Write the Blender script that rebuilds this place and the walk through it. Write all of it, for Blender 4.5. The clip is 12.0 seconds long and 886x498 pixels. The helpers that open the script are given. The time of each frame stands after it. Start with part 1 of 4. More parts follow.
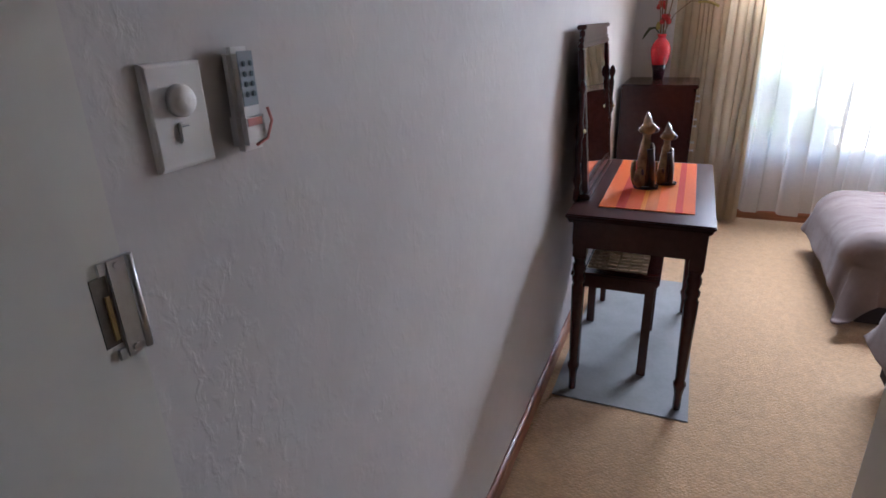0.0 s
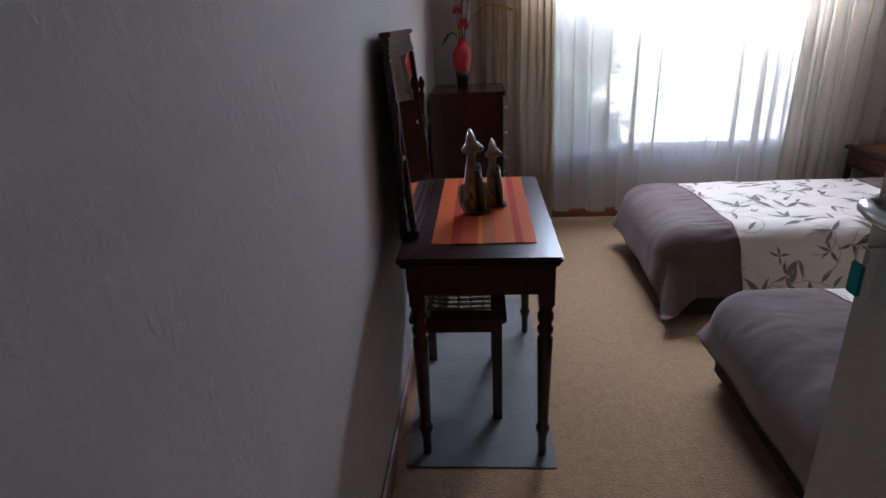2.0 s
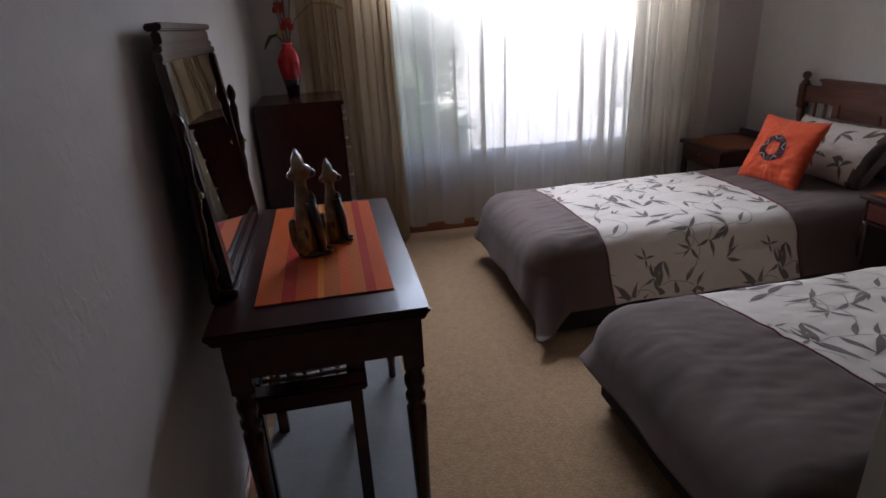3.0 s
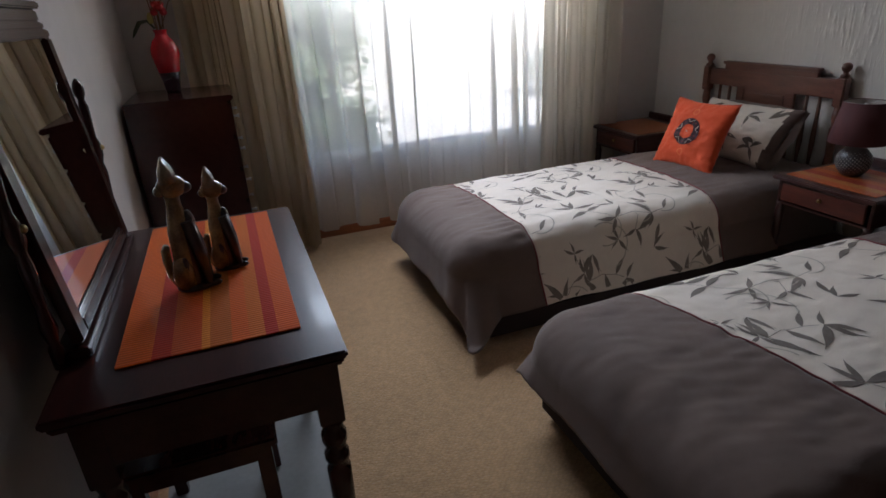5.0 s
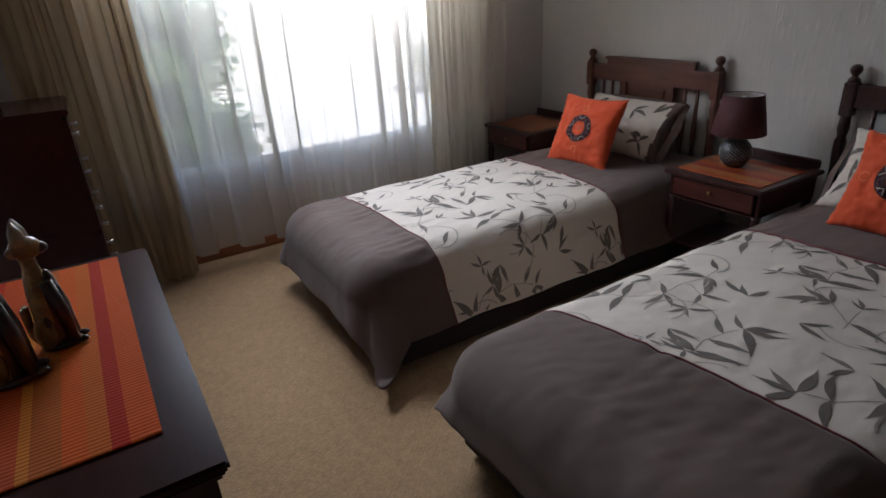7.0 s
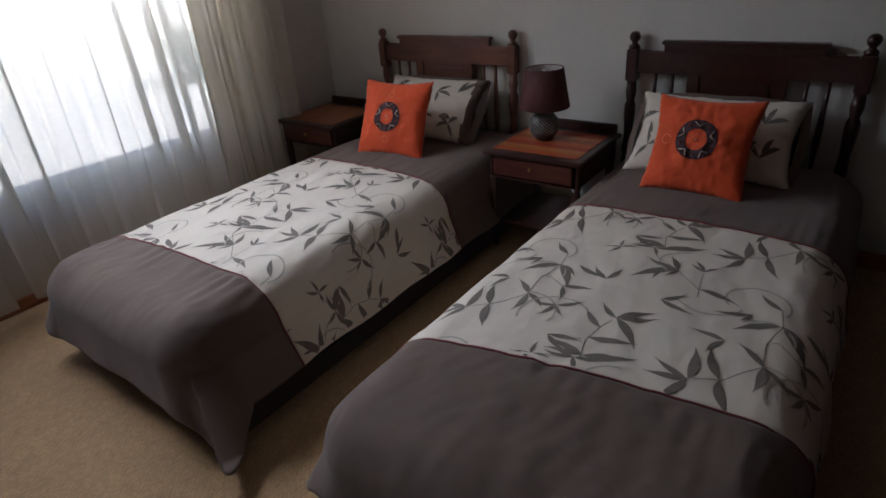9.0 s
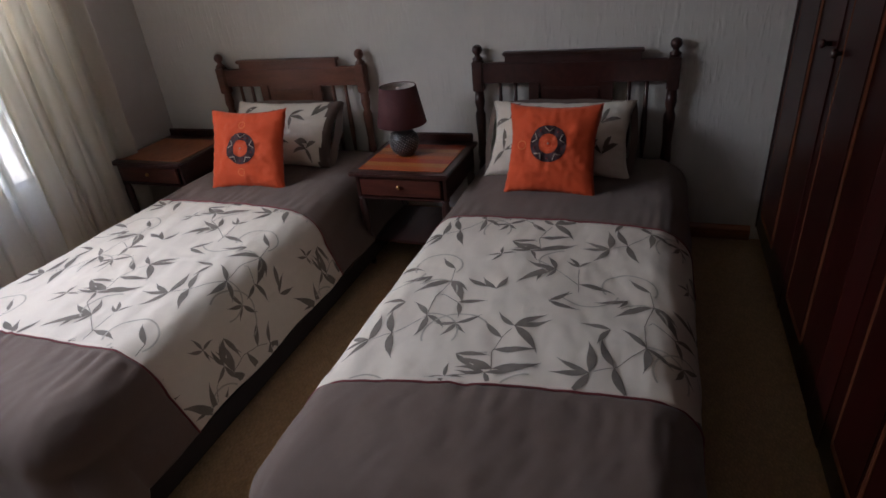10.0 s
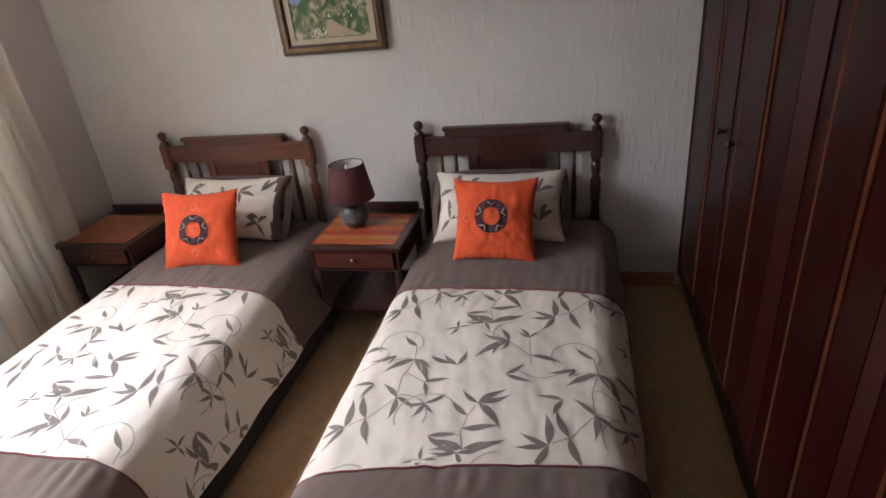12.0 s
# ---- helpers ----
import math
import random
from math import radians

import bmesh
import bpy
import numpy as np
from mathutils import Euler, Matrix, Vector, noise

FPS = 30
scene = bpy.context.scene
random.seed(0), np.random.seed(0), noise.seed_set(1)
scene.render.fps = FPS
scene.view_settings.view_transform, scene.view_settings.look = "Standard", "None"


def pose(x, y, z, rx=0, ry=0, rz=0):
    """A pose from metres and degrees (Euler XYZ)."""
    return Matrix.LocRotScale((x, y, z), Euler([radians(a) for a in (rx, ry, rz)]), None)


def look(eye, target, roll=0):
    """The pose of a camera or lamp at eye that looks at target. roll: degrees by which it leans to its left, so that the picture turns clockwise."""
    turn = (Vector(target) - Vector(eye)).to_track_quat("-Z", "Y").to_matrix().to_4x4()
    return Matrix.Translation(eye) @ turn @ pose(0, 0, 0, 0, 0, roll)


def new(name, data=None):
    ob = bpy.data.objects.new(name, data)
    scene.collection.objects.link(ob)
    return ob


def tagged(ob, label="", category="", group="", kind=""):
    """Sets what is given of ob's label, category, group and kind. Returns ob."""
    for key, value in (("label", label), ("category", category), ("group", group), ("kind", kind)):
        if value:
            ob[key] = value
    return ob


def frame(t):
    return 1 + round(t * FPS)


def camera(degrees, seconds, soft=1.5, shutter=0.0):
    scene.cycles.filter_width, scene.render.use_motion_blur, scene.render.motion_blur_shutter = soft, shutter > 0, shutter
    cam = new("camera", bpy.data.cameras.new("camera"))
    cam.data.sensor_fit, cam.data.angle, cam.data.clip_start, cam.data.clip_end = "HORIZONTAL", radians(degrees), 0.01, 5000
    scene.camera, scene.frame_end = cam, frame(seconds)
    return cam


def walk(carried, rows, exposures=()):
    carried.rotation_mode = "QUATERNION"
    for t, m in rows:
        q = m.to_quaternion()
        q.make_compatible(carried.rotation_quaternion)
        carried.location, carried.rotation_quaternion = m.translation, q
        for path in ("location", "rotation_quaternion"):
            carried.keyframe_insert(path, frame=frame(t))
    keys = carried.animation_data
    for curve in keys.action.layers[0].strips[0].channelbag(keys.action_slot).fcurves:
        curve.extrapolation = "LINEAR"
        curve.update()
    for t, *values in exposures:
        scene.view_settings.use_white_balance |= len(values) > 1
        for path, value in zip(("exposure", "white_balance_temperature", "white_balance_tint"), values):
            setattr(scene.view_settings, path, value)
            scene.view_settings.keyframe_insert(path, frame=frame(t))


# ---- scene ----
cam = camera(75.6, 12.0, soft=1.6)
PATH = [
    (0, (0.412, 3.65, 1.436), (-0.33, 5.355, 0.7), -1.9),
    (0.5, (0.331, 3.694, 1.427), (-0.158, 5.49, 0.694), -2.3),
    (1, (0.286, 3.795, 1.428), (-0.024, 5.626, 0.684), -2.2),
    (1.5, (0.306, 3.96, 1.431), (0.108, 5.805, 0.687), -2.4),
    (2, (0.303, 4.069, 1.439), (0.16, 5.92, 0.697), -2.6),
    (2.5, (0.333, 4.3, 1.405), (0.497, 6.155, 0.677), -2.4),
    (4.5, (0.403, 4.665, 1.363), (0.891, 6.442, 0.586), -3.4),
    (5, (0.416, 4.726, 1.349), (1.027, 6.464, 0.57), -3.4),
    (5.5, (0.424, 4.76, 1.379), (1.132, 6.453, 0.584), -3.5),
    (6, (0.448, 4.798, 1.38), (1.234, 6.455, 0.581), -3.5),
    (6.5, (0.48, 4.861, 1.364), (1.324, 6.488, 0.565), -3.4),
    (8.5, (0.541, 5.222, 1.345), (1.843, 6.445, 0.447), -4.1),
    (9, (0.609, 5.262, 1.368), (2.011, 6.349, 0.447), -4.6),
    (9.5, (0.622, 5.303, 1.385), (2.144, 6.202, 0.449), -5.2),
    (10, (0.59, 5.357, 1.445), (2.224, 6.011, 0.495), -5.8),
    (10.5, (0.569, 5.382, 1.509), (2.244, 5.905, 0.55), -6.2),
    (11, (0.549, 5.4, 1.577), (2.242, 5.857, 0.614), -6.2),
    (11.5, (0.542, 5.397, 1.645), (2.239, 5.847, 0.688), -6.3),
    (12, (0.524, 5.388, 1.703), (2.258, 5.837, 0.812), -6.1),
]
EXPOSURES = [(0.0, 5.12, 5250, 15), (1.0, 4.45, 5250, 15), (2.0, 3.72, 5200, 15), (2.5, 3.22, 5400, 16), (4.5, 3.28, 5500, 11), (6.5, 3.36, 5550, 10), (8.5, 3.02, 5500, 10), (9.5, 3.15, 5600, 11), (10.5, 3.62, 5700, 14), (11.2, 4.05, 5800, 13), (12.0, 4.4, 5900, 13)]
walk(cam, [(t, look(eye, target, roll)) for t, eye, target, roll in PATH], EXPOSURES)

# ---- light ----
world = bpy.data.worlds.new("world")
scene.world = world
world.use_nodes = True
wn, wl = world.node_tree.nodes, world.node_tree.links
sky = wn.new("ShaderNodeTexSky")
sky.dust_density, sky.ozone_density = 5.0, 0.6
sky.sky_type, sky.sun_disc, sky.sun_elevation, sky.sun_rotation = "NISHITA", False, radians(50), radians(150)
wn["Background"].inputs["Strength"].default_value = 0.09
wl.new(sky.outputs[0], wn["Background"].inputs["Color"])
sun = new("sun", bpy.data.lights.new("sun", "SUN"))
sun.data.energy, sun.data.angle, sun.data.color = 1.2, radians(10), (1.0, 0.95, 0.88)
sun.matrix_world = look((0, 0, 0), (-math.sin(radians(150)) * math.cos(radians(50)), -math.cos(radians(150)) * math.cos(radians(50)), -math.sin(radians(50))))

window_lamp = new("window_light", bpy.data.lights.new("window_light", "AREA"))
window_lamp.data.shape, window_lamp.data.size, window_lamp.data.size_y = "RECTANGLE", 2.0, 0.5
window_lamp.data.energy, window_lamp.data.color = 4.1, (0.95, 0.97, 1.0)
window_lamp.data.spread = radians(105)
window_lamp.matrix_world = look((1.66, 8.29, 1.84), (1.85, 6.95, 0.62))


# ---- materials ----
def material(name, color, rough=0.6, metal=0.0, vary=0.12, scale=8.0, stretch=(1, 1, 1), bump=0.0, bump_scale=120.0, coat=0.0, bump_stretch=None, sheen=0.0, gloss=0.5, crease=0.0, crease_scale=7.0):
    """Two scales of colour variation and one of relief, in metres of the object's own space."""
    m = bpy.data.materials.new(name)
    m.use_nodes = True
    n, l = m.node_tree.nodes, m.node_tree.links
    b = n["Principled BSDF"]
    tc = n.new("ShaderNodeTexCoord")
    mp = n.new("ShaderNodeMapping")
    mp.inputs["Scale"].default_value = stretch
    l.new(tc.outputs["Object"], mp.inputs[0])
    big, fine = n.new("ShaderNodeTexNoise"), n.new("ShaderNodeTexNoise")
    big.inputs["Scale"].default_value, fine.inputs["Scale"].default_value = scale, scale * 9
    big.inputs["Detail"].default_value = fine.inputs["Detail"].default_value = 4
    l.new(mp.outputs[0], big.inputs["Vector"]), l.new(mp.outputs[0], fine.inputs["Vector"])
    add = n.new("ShaderNodeMath")
    add.operation = "MULTIPLY_ADD"
    add.inputs[1].default_value = 0.45
    l.new(fine.outputs[0], add.inputs[0]), l.new(big.outputs[0], add.inputs[2])
    ramp = n.new("ShaderNodeMapRange")
    ramp.inputs["From Min"].default_value, ramp.inputs["From Max"].default_value = 0.45, 1.0
    ramp.inputs["To Min"].default_value, ramp.inputs["To Max"].default_value = 1 - vary, 1 + vary
    l.new(add.outputs[0], ramp.inputs[0])
    mul = n.new("ShaderNodeVectorMath")
    mul.operation = "SCALE"
    mul.inputs[0].default_value = color
    l.new(ramp.outputs[0], mul.inputs["Scale"]), l.new(mul.outputs[0], b.inputs["Base Color"])
    b.inputs["Roughness"].default_value, b.inputs["Metallic"].default_value = rough, metal
    b.inputs["Coat Weight"].default_value, b.inputs["Coat Roughness"].default_value = coat, 0.06
    b.inputs["Sheen Weight"].default_value = sheen
    b.inputs["Specular IOR Level"].default_value = gloss
    if bump:
        bt, bn, bm_ = n.new("ShaderNodeTexNoise"), n.new("ShaderNodeBump"), n.new("ShaderNodeMapping")
        bm_.inputs["Scale"].default_value = bump_stretch or stretch
        bt.inputs["Scale"].default_value, bt.inputs["Detail"].default_value = bump_scale, 5
        bn.inputs["Strength"].default_value, bn.inputs["Distance"].default_value = 1.0, bump
        l.new(tc.outputs["Object"], bm_.inputs[0]), l.new(bm_.outputs[0], bt.inputs["Vector"])
        l.new(bt.outputs[0], bn.inputs["Height"]), l.new(bn.outputs[0], b.inputs["Normal"])
        if crease:
            ct, cr, cb = n.new("ShaderNodeTexNoise"), n.new("ShaderNodeMapRange"), n.new("ShaderNodeBump")
            ct.inputs["Scale"].default_value, ct.inputs["Detail"].default_value, ct.inputs["Distortion"].default_value, ct.noise_type = crease_scale, 3, 0.9, "RIDGED_MULTIFRACTAL"
            cr.inputs["From Max"].default_value = 2.0
            cb.inputs["Strength"].default_value, cb.inputs["Distance"].default_value = 0.7, crease
            l.new(tc.outputs["Object"], ct.inputs["Vector"]), l.new(ct.outputs[0], cr.inputs[0]), l.new(cr.outputs[0], cb.inputs["Height"])
            l.new(cb.outputs[0], bn.inputs["Normal"])
    return m


def wall_material(name, color, streak, relief=0.0012):
    """Trowelled plaster: raised blobs and drag marks under a plain paint."""
    m = material(name, color, 0.72, vary=0.05, scale=2.5)
    n, l = m.node_tree.nodes, m.node_tree.links
    tc, mp, mp2 = n.new("ShaderNodeTexCoord"), n.new("ShaderNodeMapping"), n.new("ShaderNodeMapping")
    mp.inputs["Scale"].default_value = (1, 1, streak)
    a, v, c = n.new("ShaderNodeTexNoise"), n.new("ShaderNodeTexNoise"), n.new("ShaderNodeMath")
    a.inputs["Scale"].default_value, a.inputs["Detail"].default_value, a.inputs["Distortion"].default_value = 52, 3, 0.3
    v.inputs["Scale"].default_value, v.inputs["Detail"].default_value = 14, 2
    l.new(tc.outputs["Object"], mp.inputs[0]), l.new(mp.outputs[0], a.inputs["Vector"]), l.new(tc.outputs["Object"], v.inputs["Vector"])
    r1, r2 = n.new("ShaderNodeMapRange"), n.new("ShaderNodeMapRange")
    for r, lo, hi in ((r1, 0.42, 0.72), (r2, 0.36, 0.66)):
        r.interpolation_type = "SMOOTHSTEP"
        r.inputs["From Min"].default_value, r.inputs["From Max"].default_value = lo, hi
    r2.inputs["To Min"].default_value = 0.25
    l.new(a.outputs[0], r1.inputs[0]), l.new(v.outputs[0], r2.inputs[0])
    c.operation = "MULTIPLY"
    l.new(r1.outputs[0], c.inputs[0]), l.new(r2.outputs[0], c.inputs[1])
    bn = n.new("ShaderNodeBump")
    bn.inputs["Strength"].default_value, bn.inputs["Distance"].default_value = 0.6, relief
    l.new(c.outputs[0], bn.inputs["Height"]), l.new(bn.outputs[0], n["Principled BSDF"].inputs["Normal"])
    return m


def cloth_through(name, color, open_part, translucent=0.5):
    """A thin curtain cloth: light passes through its holes and its threads."""
    m = bpy.data.materials.new(name)
    m.use_nodes = True
    n, l = m.node_tree.nodes, m.node_tree.links
    out = n["Material Output"]
    n.remove(n["Principled BSDF"])
    dif, tra, clear, mix, mix2 = n.new("ShaderNodeBsdfDiffuse"), n.new("ShaderNodeBsdfTranslucent"), n.new("ShaderNodeBsdfTransparent"), n.new("ShaderNodeMixShader"), n.new("ShaderNodeMixShader")
    tc, nz, rg = n.new("ShaderNodeTexCoord"), n.new("ShaderNodeTexNoise"), n.new("ShaderNodeMapRange")
    nz.inputs["Scale"].default_value = 60
    l.new(tc.outputs["Object"], nz.inputs["Vector"]), l.new(nz.outputs[0], rg.inputs[0])
    rg.inputs["To Min"].default_value, rg.inputs["To Max"].default_value = open_part * 0.8, open_part * 1.2
    dif.inputs[0].default_value = tra.inputs[0].default_value = (*color, 1)
    mix.inputs[0].default_value = translucent
    l.new(rg.outputs[0], mix2.inputs[0])
    l.new(dif.outputs[0], mix.inputs[1]), l.new(tra.outputs[0], mix.inputs[2]), l.new(mix.outputs[0], mix2.inputs[1]), l.new(clear.outputs[0], mix2.inputs[2]), l.new(mix2.outputs[0], out.inputs[0])
    return m


WALL = wall_material("plaster_trowelled", (0.61, 0.56, 0.53), 0.8, 0.0009)
WALL_H = wall_material("plaster_dragged", (0.64, 0.60, 0.55), 0.16, 0.0026)
CEIL = material("ceiling_paint", (0.78, 0.77, 0.74), 0.8, vary=0.03, scale=3)
CARPET = material("carpet_loop", (0.44, 0.27, 0.13), 0.95, vary=0.12, scale=22, bump=0.004, bump_scale=130, sheen=0.2)
cn, cl = CARPET.node_tree.nodes, CARPET.node_tree.links
loop, loop_dark, loop_mix, loop_bump = cn.new("ShaderNodeTexVoronoi"), cn.new("ShaderNodeMapRange"), cn.new("ShaderNodeVectorMath"), cn.new("ShaderNodeBump")
loop_map, loop_tc = cn.new("ShaderNodeMapping"), cn.new("ShaderNodeTexCoord")
loop_map.inputs["Rotation"].default_value, loop_map.inputs["Scale"].default_value = (0, 0, radians(28)), (1, 1.9, 1)
loop.inputs["Scale"].default_value, loop.inputs["Randomness"].default_value = 62, 0.55
loop_dark.inputs["From Min"].default_value, loop_dark.inputs["From Max"].default_value = 0.15, 0.75
loop_dark.inputs["To Min"].default_value, loop_dark.inputs["To Max"].default_value = 1.06, 0.78
loop_mix.operation = "SCALE"
carpet_shader = cn["Principled BSDF"]
cl.new(loop_tc.outputs["Object"], loop_map.inputs[0]), cl.new(loop_map.outputs[0], loop.inputs["Vector"]), cl.new(loop.outputs["Distance"], loop_dark.inputs[0])
cl.new(carpet_shader.inputs["Base Color"].links[0].from_socket, loop_mix.inputs[0]), cl.new(loop_dark.outputs[0], loop_mix.inputs["Scale"]), cl.new(loop_mix.outputs[0], carpet_shader.inputs["Base Color"])
loop_bump.inputs["Strength"].default_value, loop_bump.inputs["Distance"].default_value, loop_bump.invert = 0.6, 0.004, True
cl.new(loop.outputs["Distance"], loop_bump.inputs["Height"]), cl.new(carpet_shader.inputs["Normal"].links[0].from_socket, loop_bump.inputs["Normal"]), cl.new(loop_bump.outputs[0], carpet_shader.inputs["Normal"])
MAT_RUG = material("flat_woven_mat", (0.235, 0.232, 0.228), 0.95, vary=0.12, scale=7, bump=0.002, bump_scale=260)
SKIRT = material("skirting_varnish", (0.33, 0.12, 0.048), 0.35, vary=0.3, scale=4, stretch=(1, 1, 14), coat=0.3)
DARK = material("dark_mahogany", (0.045, 0.012, 0.009), 0.2, vary=0.18, scale=5, stretch=(6, 1, 6))
TOPWOOD = material("polished_tabletop", (0.040, 0.010, 0.008), 0.3, vary=0.3, scale=5, stretch=(6, 1, 6), coat=0.06, gloss=0.15)
DARKX = material("dark_mahogany_crosswise", (0.045, 0.014, 0.011), 0.3, vary=0.35, scale=5, stretch=(1, 6, 6), coat=0.35)
REDWOOD = material("wardrobe_mahogany", (0.0190, 0.0026, 0.0020), 0.30, vary=0.5, scale=3, stretch=(7, 7, 0.6), gloss=0.12)
STILE = material("wardrobe_red_stile", (0.028, 0.0030, 0.0024), 0.4, vary=0.4, scale=3, stretch=(7, 7, 0.6), gloss=0.3)
BEAD = material("wardrobe_bead", (0.22, 0.075, 0.035), 0.35, vary=0.2, scale=3, coat=0.3)
BROWN = material("headboard_brown", (0.14, 0.052, 0.030), 0.38, vary=0.4, scale=4, stretch=(5, 1, 6), coat=0.25)
PAINT = material("cream_gloss_paint", (0.66, 0.62, 0.55), 0.35, vary=0.04, scale=4, coat=0.15)
DOORP = material("door_paint", (0.60, 0.55, 0.47), 0.45, vary=0.04, scale=3)
PLASTIC = material("white_plastic", (0.80, 0.76, 0.73), 0.35, vary=0.02)
GREYP = material("grey_keypad", (0.22, 0.25, 0.28), 0.5, vary=0.05)
BUTTON = material("keypad_button", (0.03, 0.06, 0.07), 0.5, vary=0.05)
STEEL = material("brushed_steel", (0.62, 0.62, 0.62), 0.28, 1.0, vary=0.1, scale=30)
HOLE_SHADE = material("shadowed_timber_recess", (0.10, 0.075, 0.05), 0.8, vary=0.2, scale=60)
SATIN = material("satin_handle_plate", (0.50, 0.50, 0.49), 0.5, 0.35, vary=0.1, scale=30)
BRASS = material("aged_brass", (0.42, 0.30, 0.13), 0.35, 1.0, vary=0.2, scale=30)
BLACK = material("black_metal", (0.02, 0.02, 0.022), 0.5, vary=0.1)
TAUPE = material("taupe_cotton", (0.134, 0.088, 0.069), 0.85, vary=0.08, scale=6, bump=0.0012, bump_scale=420, sheen=0.12, crease=0.008, crease_scale=8.0)
CREAM = material("cream_cotton", (0.70, 0.61, 0.515), 0.85, vary=0.05, scale=5, bump=0.001, bump_scale=420, sheen=0.15, crease=0.010, crease_scale=7.0)
LEAF = material("printed_leaf", (0.190, 0.155, 0.128), 0.85, vary=0.25, scale=14)
TENDRIL = material("printed_tendril", (0.44, 0.385, 0.32), 0.85, vary=0.15, scale=14)
PIPING = material("maroon_piping", (0.17, 0.024, 0.026), 0.7, vary=0.1)
ORANGE = material("orange_cotton", (0.68, 0.076, 0.010), 0.8, vary=0.06, scale=9, bump=0.001, bump_scale=500, sheen=0.12, crease=0.003, crease_scale=9.0)
EMBROID = material("dark_embroidery", (0.060, 0.024, 0.028), 0.8, vary=0.2, scale=40)
PALE = material("pale_embroidery", (0.62, 0.50, 0.42), 0.8, vary=0.1)
SHADE = material("burgundy_lampshade", (0.085, 0.022, 0.022), 0.8, vary=0.1, scale=30, stretch=(1, 1, 0.2))
SHADE_IN = material("lampshade_lining", (0.55, 0.50, 0.46), 0.7, vary=0.05)
POT = material("pebbled_ceramic", (0.05, 0.045, 0.045), 0.4, vary=0.2, scale=20)
POT_DOT = material("pale_ceramic_dots", (0.30, 0.285, 0.26), 0.45, vary=0.2, scale=20)
VRED = material("red_glaze", (0.55, 0.012, 0.018), 0.2, vary=0.2, scale=12, coat=0.6)
VDARK = material("dark_plum_glaze", (0.035, 0.008, 0.018), 0.2, vary=0.2, scale=12, coat=0.6)
PETAL = material("red_petal", (0.42, 0.02, 0.02), 0.7, vary=0.2, scale=20)
DRY = material("dried_stem", (0.20, 0.11, 0.055), 0.8, vary=0.25, scale=20)
YELLOW = material("yellow_bud", (0.45, 0.36, 0.10), 0.7, vary=0.2, scale=20)
GREEN = material("dull_green_leaf", (0.05, 0.06, 0.03), 0.6, vary=0.25, scale=20)
HORN = material("polished_carved_horn", (0.27, 0.165, 0.065), 0.25, vary=0.6, scale=22, coat=0.5)
HORN_D = material("burnt_dark_horn", (0.045, 0.022, 0.014), 0.28, vary=0.3, scale=22, coat=0.5)
HORN_W = material("pale_horn", (0.30, 0.23, 0.14), 0.22, vary=0.45, scale=22, coat=0.5)
RED_INK = material("faded_red_print", (0.62, 0.22, 0.18), 0.5, vary=0.2, scale=60)
RUSH = material("woven_seat_cord", (0.42, 0.33, 0.20), 0.8, vary=0.2, scale=30)
TEAL = material("teal_key_tag", (0.006, 0.30, 0.26), 0.35, vary=0.05)
GILT = material("gilded_frame", (0.24, 0.15, 0.06), 0.35, vary=0.3, scale=20, metal=0.4)
FRAME_D = material("dark_gilt_edge", (0.075, 0.04, 0.02), 0.4, vary=0.3, scale=20)
LINEN = material("linen_slip", (0.55, 0.48, 0.33), 0.8, vary=0.06, scale=40)
SHEER = cloth_through("sheer_voile", (0.74, 0.68, 0.59), 0.21, 0.50)
# Paler copy of the lined curtain: window light from behind put into its colour.
DRAPE_LIT = cloth_through("lined_curtain_backlit", (0.64, 0.58, 0.48), 0.0, 0.42)
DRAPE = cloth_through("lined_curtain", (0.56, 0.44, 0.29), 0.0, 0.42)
GRASS = material("lawn", (0.11, 0.15, 0.055), 0.9, vary=0.3, scale=2)
LEAVES = material("garden_leaves", (0.11, 0.15, 0.08), 0.7, vary=0.4, scale=3)
BARK = material("bark", (0.12, 0.09, 0.06), 0.9, vary=0.3, scale=12)
PLASTER_OUT = material("garden_wall_render", (0.58, 0.56, 0.50), 0.85, vary=0.1, scale=2)
ALU = material("white_window_steel", (0.70, 0.70, 0.68), 0.4, vary=0.04)

MIRROR = bpy.data.materials.new("mirror_glass")
MIRROR.use_nodes = True
MIRROR.node_tree.nodes["Principled BSDF"].inputs["Base Color"].default_value = (0.82, 0.84, 0.84, 1)
MIRROR.node_tree.nodes["Principled BSDF"].inputs["Metallic"].default_value = 1
MIRROR.node_tree.nodes["Principled BSDF"].inputs["Roughness"].default_value = 0.015
PANE = bpy.data.materials.new("window_glass")
PANE.use_nodes = True
PANE.node_tree.nodes["Principled BSDF"].inputs["Transmission Weight"].default_value = 1
PANE.node_tree.nodes["Principled BSDF"].inputs["Roughness"].default_value = 0
PANE.node_tree.nodes["Principled BSDF"].inputs["IOR"].default_value = 1.05


